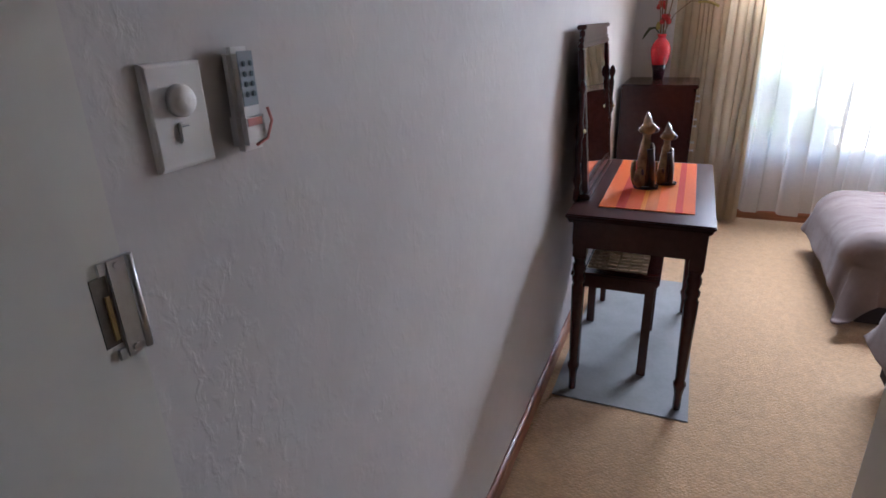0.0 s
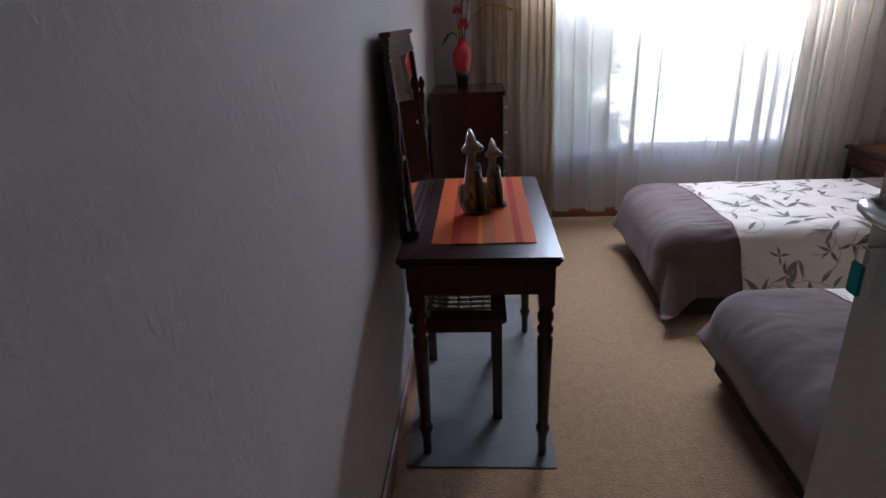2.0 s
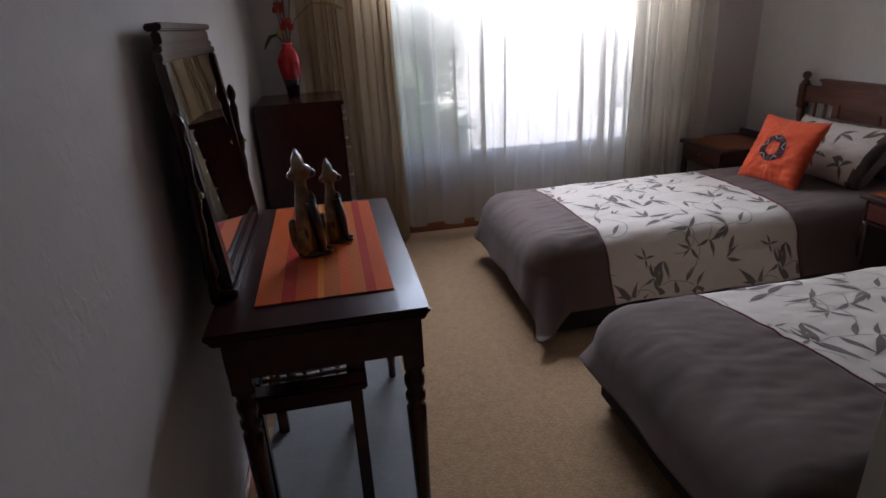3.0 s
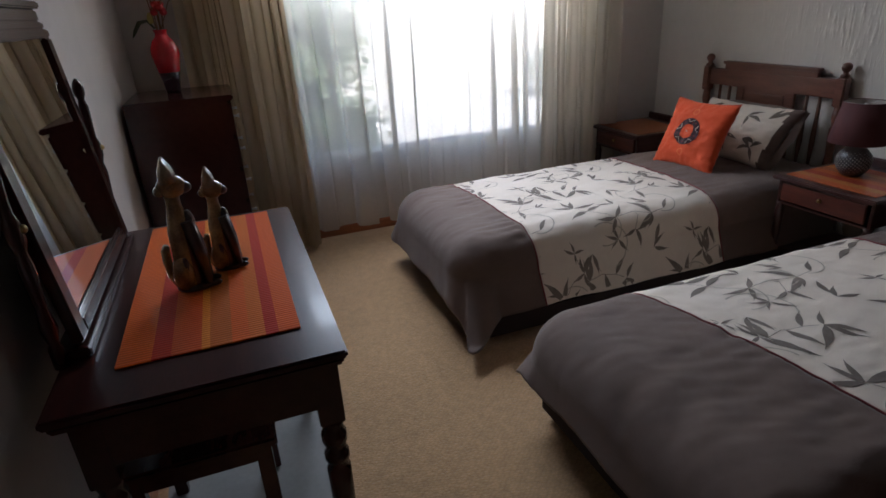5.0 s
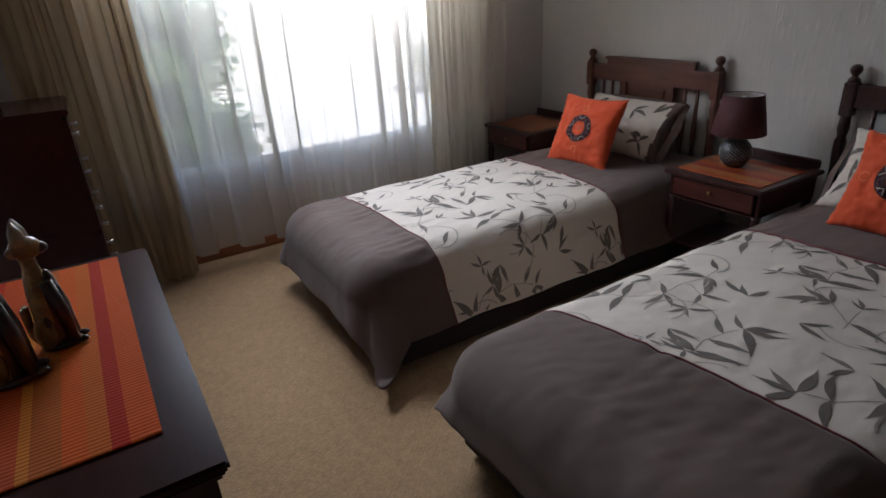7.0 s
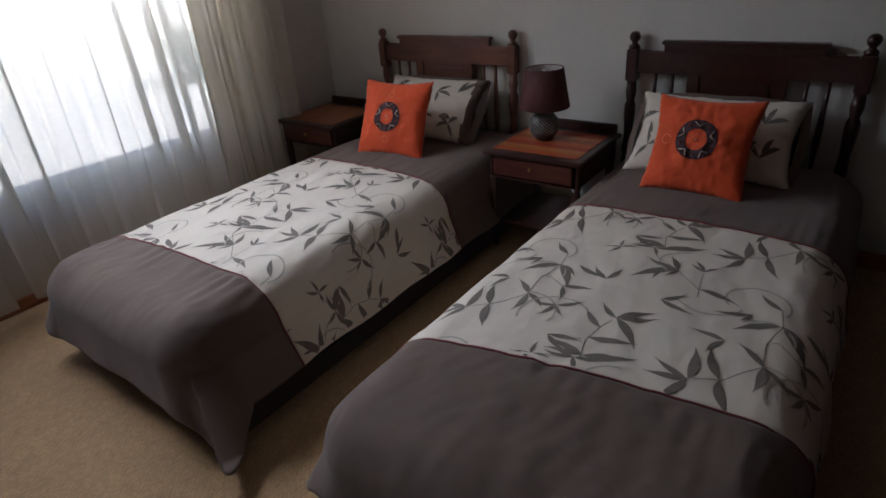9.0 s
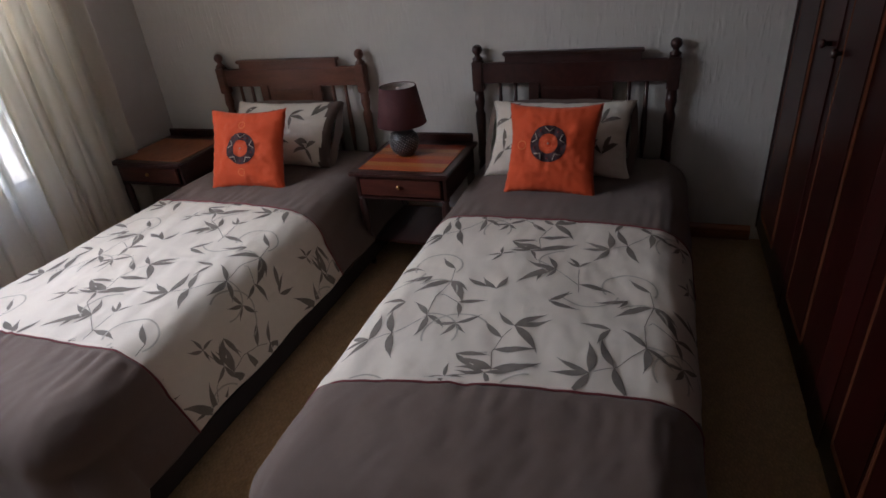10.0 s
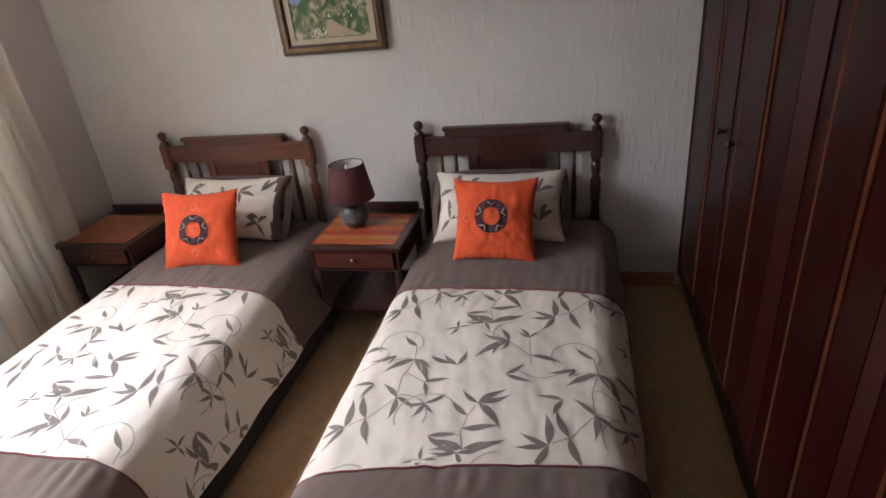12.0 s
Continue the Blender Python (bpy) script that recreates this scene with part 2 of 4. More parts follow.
def striped(name, colors, axis, width, rib, rough=0.3, coat=0.6):
    """Cloth of woven stripes under a clear gloss; ribs run across the stripes. Sizes in metres."""
    m = bpy.data.materials.new(name)
    m.use_nodes = True
    n, l = m.node_tree.nodes, m.node_tree.links
    b = n["Principled BSDF"]
    tc, sp, md, rp = n.new("ShaderNodeTexCoord"), n.new("ShaderNodeSeparateXYZ"), n.new("ShaderNodeMath"), n.new("ShaderNodeValToRGB")
    l.new(tc.outputs["Object"], sp.inputs[0])
    md.operation = "DIVIDE"
    md.inputs[1].default_value = width
    l.new(sp.outputs[axis], md.inputs[0]), l.new(md.outputs[0], rp.inputs[0])
    rp.color_ramp.interpolation = "CONSTANT"
    els = rp.color_ramp.elements
    while len(els) < len(colors):
        els.new(0.5)
    for i, (pos, c) in enumerate(colors):
        els[i].position, els[i].color = pos, (*c, 1)
    wv, mx, bn = n.new("ShaderNodeTexWave"), n.new("ShaderNodeMix"), n.new("ShaderNodeBump")
    wv.bands_direction = "XY"[1 - axis] if axis < 2 else "X"
    wv.inputs["Scale"].default_value = 0.314 / rib
    wv.inputs["Distortion"].default_value = 0.3
    l.new(tc.outputs["Object"], wv.inputs["Vector"])
    mx.data_type, mx.blend_type = "RGBA", "MULTIPLY"
    fac = n.new("ShaderNodeMapRange")
    fac.inputs["To Min"].default_value, fac.inputs["To Max"].default_value = 0.0, 0.75
    l.new(wv.outputs["Fac"], fac.inputs[0]), l.new(fac.outputs[0], mx.inputs[0])
    mx.inputs[7].default_value = (0.55, 0.35, 0.2, 1)
    l.new(rp.outputs[0], mx.inputs[6]), l.new(mx.outputs[2], b.inputs["Base Color"])
    bn.inputs["Distance"].default_value = 0.001
    l.new(wv.outputs["Fac"], bn.inputs["Height"]), l.new(bn.outputs[0], b.inputs["Normal"])
    b.inputs["Specular IOR Level"].default_value = 0.12
    b.inputs["Roughness"].default_value, b.inputs["Coat Weight"].default_value, b.inputs["Coat Roughness"].default_value = rough, coat, 0.03
    return m


RED, ORG, AMB, BRN = (0.62, 0.045, 0.014), (0.86, 0.17, 0.016), (0.88, 0.31, 0.035), (0.62, 0.17, 0.025)
RUNNER_M = striped("striped_place_mat", [(0.0, ORG), (0.18, RED), (0.285, (0.74, 0.12, 0.02)), (0.445, AMB), (0.49, BRN), (0.61, ORG), (0.71, (0.80, 0.20, 0.02)), (0.80, RED), (0.875, (0.84, 0.15, 0.016))], 0, 0.335, 0.009, 0.7, 0.35)
NS_MAT = striped("striped_table_mat", [(0.0, (0.5, 0.13, 0.04)), (0.15, (0.5, 0.2, 0.06)), (0.3, (0.38, 0.06, 0.03)), (0.45, (0.48, 0.12, 0.03)), (0.6, (0.35, 0.12, 0.05)), (0.75, (0.5, 0.2, 0.07)), (0.88, (0.45, 0.1, 0.04))], 0, 0.34, 0.008, 0.6, 0.5)


# ---- mesh helpers ----
def finish(name, bm, mat, parent=None, label="", kind="", smooth=False):
    me = bpy.data.meshes.new(name)
    if smooth:
        for f in bm.faces:
            f.smooth = True
    bm.normal_update()
    bm.to_mesh(me)
    bm.free()
    for m in (mat if isinstance(mat, (list, tuple)) else [mat]):
        me.materials.append(m)
    ob = new(name, me)
    ob.parent = parent
    return tagged(ob, label, kind=kind)


def part(name, bm, mat, parent, label="", smooth=False):
    return finish(name, bm, mat, parent, label, smooth=smooth)


def thing(name, at, label, category, group="", turn=0.0):
    ob = new(name)
    ob.matrix_basis = pose(*at, 0, 0, turn)
    ob.empty_display_size = 0.1
    return tagged(ob, label, category, group)


def box(lo, hi, bevel=0.003, bm=None, index=0):
    bm = bm or bmesh.new()
    made = bmesh.ops.create_cube(bm, size=1)["verts"]
    lo, hi = Vector(lo), Vector(hi)
    for v in made:
        v.co = Vector([(lo[i] + hi[i]) / 2 + v.co[i] * (hi[i] - lo[i]) for i in range(3)])
    faces = list({f for v in made for f in v.link_faces})
    for f in faces:
        f.material_index = index
    if bevel:
        bmesh.ops.bevel(bm, geom=list({e for v in made for e in v.link_edges}), offset=bevel, segments=2, affect="EDGES", material=index)
    return bm


def lathe(profile, at=(0, 0, 0), n=20, bm=None, scale=(1, 1), index=0, caps=True):
    """profile: (radius, height) from the bottom up."""
    bm = bm or bmesh.new()
    rings = [[bm.verts.new((at[0] + scale[0] * r * math.cos(2 * math.pi * k / n), at[1] + scale[1] * r * math.sin(2 * math.pi * k / n), at[2] + z)) for k in range(n)] for r, z in profile]
    for a, b in zip(rings, rings[1:]):
        for k in range(n):
            f = bm.faces.new((a[k], a[(k + 1) % n], b[(k + 1) % n], b[k]))
            f.smooth, f.material_index = True, index
    if caps:
        bm.faces.new(rings[0][::-1]).material_index = index
        bm.faces.new(rings[-1]).material_index = index
    return bm


def tube(points, radius, n=8, bm=None, index=0):
    """radius: one for all, or one for each point."""
    bm = bm or bmesh.new()
    pts = [Vector(p) for p in points]
    rad = radius if isinstance(radius, (list, tuple)) else [radius] * len(pts)
    rings, side = [], None
    for i, p in enumerate(pts):
        d = (pts[min(i + 1, len(pts) - 1)] - pts[max(i - 1, 0)]).normalized()
        side = (side - d * side.dot(d)).normalized() if side else d.orthogonal().normalized()
        up = d.cross(side)
        rings.append([bm.verts.new(p + (side * math.cos(2 * math.pi * k / n) + up * math.sin(2 * math.pi * k / n)) * rad[i]) for k in range(n)])
    for a, b in zip(rings, rings[1:]):
        for k in range(n):
            f = bm.faces.new((a[k], a[(k + 1) % n], b[(k + 1) % n], b[k]))
            f.smooth, f.material_index = True, index
    bm.faces.new(rings[0][::-1]).material_index = index
    bm.faces.new(rings[-1]).material_index = index
    return bm


def grid(fn, nu, nv, index=0, bm=None):
    """A sheet through fn(u, v), u and v from 0 to 1."""
    bm = bm or bmesh.new()
    vs = [[bm.verts.new(fn(i / nu, j / nv)) for j in range(nv + 1)] for i in range(nu + 1)]
    for i in range(nu):
        for j in range(nv):
            f = bm.faces.new((vs[i][j], vs[i + 1][j], vs[i + 1][j + 1], vs[i][j + 1]))
            f.smooth, f.material_index = True, index
    return bm


def ball(at, r, bm=None, index=0, seg=12, squash=(1, 1, 1)):
    bm = bm or bmesh.new()
    made = bmesh.ops.create_uvsphere(bm, u_segments=seg, v_segments=max(6, seg // 2 + 2), radius=1)["verts"]
    for v in made:
        v.co = Vector(at) + Vector([v.co[i] * r * squash[i] for i in range(3)])
    for f in {f for v in made for f in v.link_faces}:
        f.smooth, f.material_index = True, index
    return bm


def structure(name, bm, mat, label):
    return tagged(finish(name, bm, mat), label, kind="structure")


# ---- the room ----
WX, W, D0, D1, H = -0.03, 3.44, 3.958, 8.30, 2.55
WX0, WX1, WZ0, WZ1 = 0.60, 2.82, 0.50, 2.10
DOOR_W, DOOR_H = 0.86, 2.05
structure("floor", box((-0.2, 1.6, -0.12), (W + 0.2, D1 + 0.25, 0), 0), CARPET, "beige looped wall-to-wall carpet on the bedroom floor")
structure("ceiling", box((-0.2, 1.6, H), (W + 0.2, D1 + 0.25, H + 0.1), 0), CEIL, "plain white painted ceiling over the bedroom")
structure("wall_west", box((-0.2, D0, 0), (WX, D1, H), 0), WALL, "off-white wall in rough trowelled plaster beside the dressing table")
structure("wall_east", box((W, 1.6, 0), (W + 0.2, D1, H), 0), WALL_H, "off-white wall in dragged plaster behind the headboards")
b = box((-0.2, D1, 0), (WX0, D1 + 0.24, H), 0)
box((WX1, D1, 0), (W + 0.2, D1 + 0.24, H), 0, b)
box((WX0, D1, 0), (WX1, D1 + 0.24, WZ0), 0, b)
box((WX0, D1, WZ1), (WX1, D1 + 0.24, H), 0, b)
structure("wall_north", b, WALL, "off-white plastered wall round the wide bedroom window")
b = box((DOOR_W + 0.035, D0 - 0.12, 0), (W, D0, H), 0)
box((WX, D0 - 0.12, DOOR_H + 0.035), (DOOR_W + 0.035, D0, H), 0, b)
structure("wall_south", b, WALL, "off-white plastered wall with the doorway and the wardrobe")
b = box((-0.2, 1.6, 0), (WX - 0.034, D0, H), 0)
structure("passage_wall_west", b, WALL, "plain off-white wall of the passage outside the door")
structure("passage_wall_south", box((-0.2, 1.5, 0), (W + 0.2, 1.6, H), 0), WALL, "plain off-white end wall of the passage")

SK = [(0, 0), (0.018, 0), (0.018, 0.055), (0.012, 0.068), (0.004, 0.074), (0, 0.074)]


def skirting(a, b_, inward):
    bm = bmesh.new()
    a, b_, inward = Vector(a), Vector(b_), Vector(inward)
    rings = [[bm.verts.new(p + inward * x + Vector((0, 0, z))) for x, z in SK] for p in (a, b_)]
    for k in range(len(SK)):
        bm.faces.new((rings[0][k], rings[0][(k + 1) % len(SK)], rings[1][(k + 1) % len(SK)], rings[1][k]))
    bm.faces.new(rings[0][::-1]), bm.faces.new(rings[1])
    bmesh.ops.recalc_face_normals(bm, faces=bm.faces)
    structure("baseboard", bm, SKIRT, "varnished reddish-brown timber skirting along the carpet edge")


skirting((WX + 0.001, D0 + 0.02, 0), (WX + 0.001, D1 - 0.02, 0), (1, 0, 0))
skirting((WX + 0.001, D1 - 0.001, 0), (W - 0.001, D1 - 0.001, 0), (0, -1, 0))
skirting((W - 0.001, 4.86, 0), (W - 0.001, D1 - 0.02, 0), (-1, 0, 0))

# door frame, strike plate and open door
b = box((WX - 0.034, D0 - 0.24, 0), (WX + 0.0085, D0 + 0.003, DOOR_H), 0.0055)
box((WX + 0.0090, D0 - 0.24, 0), (WX + 0.021, D0 - 0.040, DOOR_H), 0.0058, b)
fr = structure("door_frame", b, PAINT, "cream gloss-painted timber door frame with a stop bead")
part("frame_side", box((DOOR_W, D0 - 0.125, 0), (DOOR_W + 0.034, D0, DOOR_H), 0.004), PAINT, fr)
part("frame_head", box((WX - 0.034, D0 - 0.125, DOOR_H), (DOOR_W + 0.034, D0, DOOR_H + 0.034), 0.004), PAINT, fr)
XJ = WX + 0.0055
b = box((XJ + 0.0032, D0 - 0.019, 1.170), (XJ + 0.0062, D0 + 0.004, 1.262), 0.0012)
for z_ in (1.176, 1.256):
    box((XJ + 0.0033, D0 - 0.027, z_ - 0.006), (XJ + 0.0058, D0 - 0.018, z_ + 0.006), 0.001, b)
tube([(XJ + 0.0050, D0 + 0.003, 1.171), (XJ + 0.0050, D0 + 0.003, 1.261)], 0.0042, 10, b)
sp = part("strike_plate", b, STEEL, fr, "bright steel strike plate with a curled lip")
# Flat plate, not cut in: the latch recess's shade is in its colour.
b = box((XJ + 0.0032, D0 - 0.035, 1.186), (XJ + 0.0040, D0 - 0.020, 1.250), 0)
part("latch_hole", b, HOLE_SHADE, sp, "flat dark plate coloured as the shaded latch recess")
part("latch_liner", box((XJ + 0.0042, D0 - 0.0265, 1.190), (XJ + 0.0056, D0 - 0.0215, 1.232), 0.0006), BRASS, sp, "brass liner of the latch recess")
for z_ in (1.177, 1.255):
    b = lathe([(0.0032, 0), (0.0028, 0.0012)], n=12)
    bmesh.ops.rotate(b, verts=b.verts, matrix=Matrix.Rotation(radians(90), 3, "Y"))
    bmesh.ops.translate(b, verts=b.verts, vec=(XJ + 0.0062, D0 - 0.010, z_))
    part("screw", b, STEEL, sp)

door = tagged(new("door_1"), "cream painted flush door standing open beside the wardrobe", "door", kind="structure")
door.matrix_basis = pose(0.815, 3.955, 0.01)
part("door_leaf", box((0, 0, 0), (0.04, 0.862, 2.03), 0.003), DOORP, door)
h = part("door_handle", box((-0.006, 0.788, 1.06), (0, 0.826, 1.275), 0.003), SATIN, door, "chrome lever handle on a long back plate")
part("lever", tube([(-0.004, 0.807, 1.20), (-0.035, 0.807, 1.20), (-0.052, 0.800, 1.20), (-0.058, 0.775, 1.198), (-0.056, 0.72, 1.196), (-0.05, 0.69, 1.195)], [0.011, 0.010, 0.010, 0.0095, 0.009, 0.008], 12), STEEL, h)
part("collar", tube([(-0.004, 0.807, 1.20), (-0.012, 0.807, 1.20)], 0.017, 16), STEEL, h)
key = thing("key", (0.809, 4.762, 1.155), "steel key in the door lock with a teal plastic tag", "key")
part("shank", tube([(0.0, 0, 0), (-0.034, 0, 0)], 0.0028, 8), STEEL, key)
part("key_ring", tube([(-0.032, 0.012 * math.sin(k * math.pi / 8), -0.012 + 0.014 * math.cos(k * math.pi / 8)) for k in range(17)], 0.0012, 6), STEEL, key)
part("key_tag", box((-0.036, -0.013, -0.066), (-0.031, 0.013, -0.022), 0.0024), TEAL, key, "teal plastic key tag with a label window")

# light switch and remote
sw = thing("light_switch", (WX, 4.052, 1.315), "white plastic wall switch plate with a round dimmer knob", "light switch")
b = bmesh.new()
rings = [[b.verts.new((x, sy * (0.034 - e), 0.048 + sz * (0.048 - e))) for sy, sz in ((-1, -1), (1, -1), (1, 1), (-1, 1))] for x, e in ((0, 0), (0.0045, 0.0002), (0.0058, 0.0012), (0.0066, 0.0035))]
for lo_, hi_ in zip(rings, rings[1:]):
    for k in range(4):
        b.faces.new((lo_[k], lo_[(k + 1) % 4], hi_[(k + 1) % 4], hi_[k]))
b.faces.new(rings[-1])
part("plate", b, PLASTIC, sw)
b = lathe([(0.0150, 0), (0.0148, 0.0055), (0.0130, 0.0085), (0.0085, 0.0105), (0.003, 0.0112)], n=28)
bmesh.ops.rotate(b, verts=b.verts, matrix=Matrix.Rotation(radians(90), 3, "Y"))
bmesh.ops.translate(b, verts=b.verts, vec=(0.0065, 0.0, 0.062))
part("dimmer_knob", b, PLASTIC, sw)
part("rocker", box((0.0055, -0.0075, 0.024), (0.0098, 0.0075, 0.043), 0.0016), PLASTIC, sw)
part("rocker_mark", box((0.0096, -0.004, 0.0385), (0.0101, 0.004, 0.0395), 0), GREYP, sw)
rem = thing("remote_control", (WX, 4.133, 1.316), "white remote control in a wall holder with red writing", "remote control")
part("holder", box((0, -0.021, 0), (0.022, 0.021, 0.042), 0.007), PLASTIC, rem)
part("holder_lip", tube([(0.024, 0.019, 0.042), (0.026, 0.021, 0.028), (0.023, 0.014, 0.010), (0.023, -0.004, 0.006)], 0.0016, 6), RED_INK, rem)
part("red_lettering", box((0.0215, -0.012, 0.026), (0.0226, 0.010, 0.034), 0), RED_INK, rem, "faded red lettering bars on the holder")
rb = part("remote_body", box((0.001, -0.018, 0.012), (0.019, 0.018, 0.104), 0.0065), PLASTIC, rem)
part("keypad", box((0.0185, -0.011, 0.046), (0.0198, 0.012, 0.100), 0.0006), GREYP, rb)
for i in range(4):
    for j in range(2):
        part("button", box((0.0195, -0.0065 + j * 0.010, 0.055 + i * 0.010), (0.0212, -0.0015 + j * 0.010, 0.0605 + i * 0.010), 0.0008), BUTTON, rb)

# window
win = tagged(new("window_1"), "wide steel-framed bedroom window behind sheer curtains", "window", kind="structure")
b = bmesh.new()
YF = D1 + 0.035
for x0, x1, z0, z1 in ((WX0, WX1, WZ0, WZ0 + 0.018), (WX0, WX1, WZ1 - 0.04, WZ1), (WX0, WX0 + 0.04, WZ0 + 0.018, WZ1 - 0.04), (WX1 - 0.04, WX1, WZ0 + 0.018, WZ1 - 0.04)):
    box((x0, YF, z0), (x1, YF + 0.035, z1), 0, b)
part("window_frame", b, ALU, win)
for x in (1.02, 2.35):
    part("mullion", box((x, YF, WZ0 + 0.018), (x + 0.03, YF + 0.03, WZ1 - 0.04), 0.002), ALU, win)
for x0, x1 in ((WX0 + 0.04, 1.02), (2.38, WX1 - 0.04)):
    for z in (0.86, 1.22, 1.60):
        part("glazing_bar", box((x0, YF + 0.004, z), (x1, YF + 0.026, z + 0.016), 0.002), ALU, win)
for x0, x1 in ((WX0 + 0.04, 1.02), (1.05, 2.35), (2.38, WX1 - 0.04)):
    p = part("pane", box((x0, YF + 0.028, WZ0 + 0.018), (x1, YF + 0.031, WZ1 - 0.04), 0), PANE, win)
    p.visible_shadow = False
part("window_sill", box((WX0 + 0.001, D1 - 0.002, WZ0 + 0.001), (WX1 - 0.001, YF - 0.001, WZ0 + 0.004), 0.001), PAINT, win)


def curtain(name, x0, x1, y, z0, z1, folds, depth, mat, label, seed, back=0, tuck=0.35):
    """One hanging cloth with uneven soft folds, a little deeper and wider at the hem."""
    rnd = random.Random(seed)
    ph = [rnd.uniform(0, 6.28) for _ in range(4)]

    def fn(u, v):
        z = z0 + (z1 - z0) * v
        k = u * folds * 2 * math.pi + 1.3 * math.sin(u * 9 + ph[0]) + 0.7 * math.sin(u * 23 + ph[1])
        amp = depth * (0.75 + 0.35 * math.sin(u * 17 + ph[2])) * (1.15 - 0.35 * v)
        wob = 0.012 * math.sin(v * 5 + u * 14 + ph[3]) * (1 - v)
        x = x0 + (x1 - x0) * u + tuck * amp * math.sin(2 * k + ph[3]) + wob
        q = max(0.0, (u - 0.9) / 0.1) if back > 0 else max(0.0, (0.1 - u) / 0.1) if back < 0 else 0.0
        if q:
            yy = y + amp * math.sin(k)
            return (x0 + (x1 - x0) * u, yy + (D1 - 0.004 - yy) * q * q, z)
        return (x, y + amp * math.sin(k) + 0.006 * math.sin(3 * k + v * 4), z + 0.003 * math.sin(k) * (1 - v))
    t = thing(name, (0, 0, 0), label, "curtain")
    part("cloth", grid(fn, int(folds * 30), 20), mat, t)
    return t


curtain("sheer_curtain", 0.40, 2.98, 8.185, 0.085, 2.28, 14, 0.040, SHEER, "white sheer voile curtain hanging in soft folds across the window", 3, 0, 0.6)
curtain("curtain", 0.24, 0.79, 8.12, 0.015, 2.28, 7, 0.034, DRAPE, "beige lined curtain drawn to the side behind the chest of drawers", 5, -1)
curtain("curtain", 2.375, 2.81, 8.12, 0.03, 2.28, 6, 0.036, DRAPE_LIT, "lined curtain, coloured paler as if backlit, drawn to the side near the bedside table", 8, 1)
rod = thing("curtain_track", (0, 0, 2.28), "plain white curtain track on the window wall", "curtain track")
part("rail", box((0.2, 8.09, 0), (3.05, 8.23, 0.03), 0.003), PAINT, rod)
for x in (0.5, 1.6, 2.7):
    part("bracket", box((x, 8.23, 0), (x + 0.03, 8.30, 0.03), 0.002), PAINT, rod)

# ---- outside ----
g = structure("ground", grid(lambda u, v: (-60 + 120 * u, 8.55 + 90 * v, -0.25), 4, 4), GRASS, "green garden lawn outside the bedroom window")
structure("pavement", box((1.7, 8.6, -0.22), (10, 16.98, -0.20), 0), PLASTER_OUT, "pale concrete paving outside the window")
structure("garden_wall", box((-14, 17, -0.25), (16, 17.2, 1.5), 0), PLASTER_OUT, "pale rendered garden wall at the back of the lawn")


def shrub(at, r, h, seed):
    """A woody shrub: stems, and a crown of many small leaves round uneven clumps."""
    rnd = random.Random(seed)
    t = thing("garden_shrub", at, "leafy green garden shrub outside the window", "shrub", "shrubs outside the window")
    stems, bm = bmesh.new(), bmesh.new()
    clumps = []
    for k in range(20):
        a, d = rnd.uniform(0, 6.28), rnd.uniform(0.1, 0.75) * r
        top = (d * math.cos(a), d * math.sin(a), rnd.uniform(0.35, 0.95) * h)
        tube([(0.03 * math.cos(a), 0.03 * math.sin(a), 0), (top[0] * 0.4, top[1] * 0.4, top[2] * 0.5), top], [0.03, 0.018, 0.006], 6, stems)
        clumps.append((top, rnd.uniform(0.35, 0.6) * r))
        clumps.append(((top[0] * 0.5, top[1] * 0.6, top[2] * 0.5), rnd.uniform(0.3, 0.5) * r))
    vs, fs = [], []
    for (cx, cy, cz), cr in clumps:
        for _ in range(170):
            d = Vector((rnd.gauss(0, 1), rnd.gauss(0, 1), rnd.gauss(0, 1))).normalized() * cr * abs(rnd.gauss(0.3, 0.55))
            c = Vector((cx, cy, cz)) + d
            c.z = max(c.z, 0.06)
            n1 = Vector((rnd.gauss(0, 1), rnd.gauss(0, 1), rnd.gauss(0, 1))).normalized()
            n2 = n1.orthogonal().normalized()
            s = rnd.uniform(0.045, 0.085)
            i = len(vs)
            vs += [c - n1 * s, c + n2 * s * 0.4, c + n1 * s, c - n2 * s * 0.4]
            fs.append((i, i + 1, i + 2, i + 3))
    part("stems", stems, BARK, t)
    me = bpy.data.meshes.new("crown")
    me.from_pydata([tuple(v) for v in vs], [], fs)
    me.materials.append(LEAVES)
    cr_ = new("crown", me)
    cr_.parent = t


for i, (x, y, r, h_) in enumerate([(1.15, 10.9, 0.6, 2.9), (0.2, 10.6, 0.75, 3.0), (0.6, 12.4, 0.9, 3.4), (1.45, 10.4, 0.3, 0.7), (-1.0, 12.0, 1.2, 3.0), (6.4, 14.0, 0.9, 0.9), (1.75, 13.5, 0.9, 3.4)]):
    shrub((x, y, -0.25), r, h_, 40 + i)

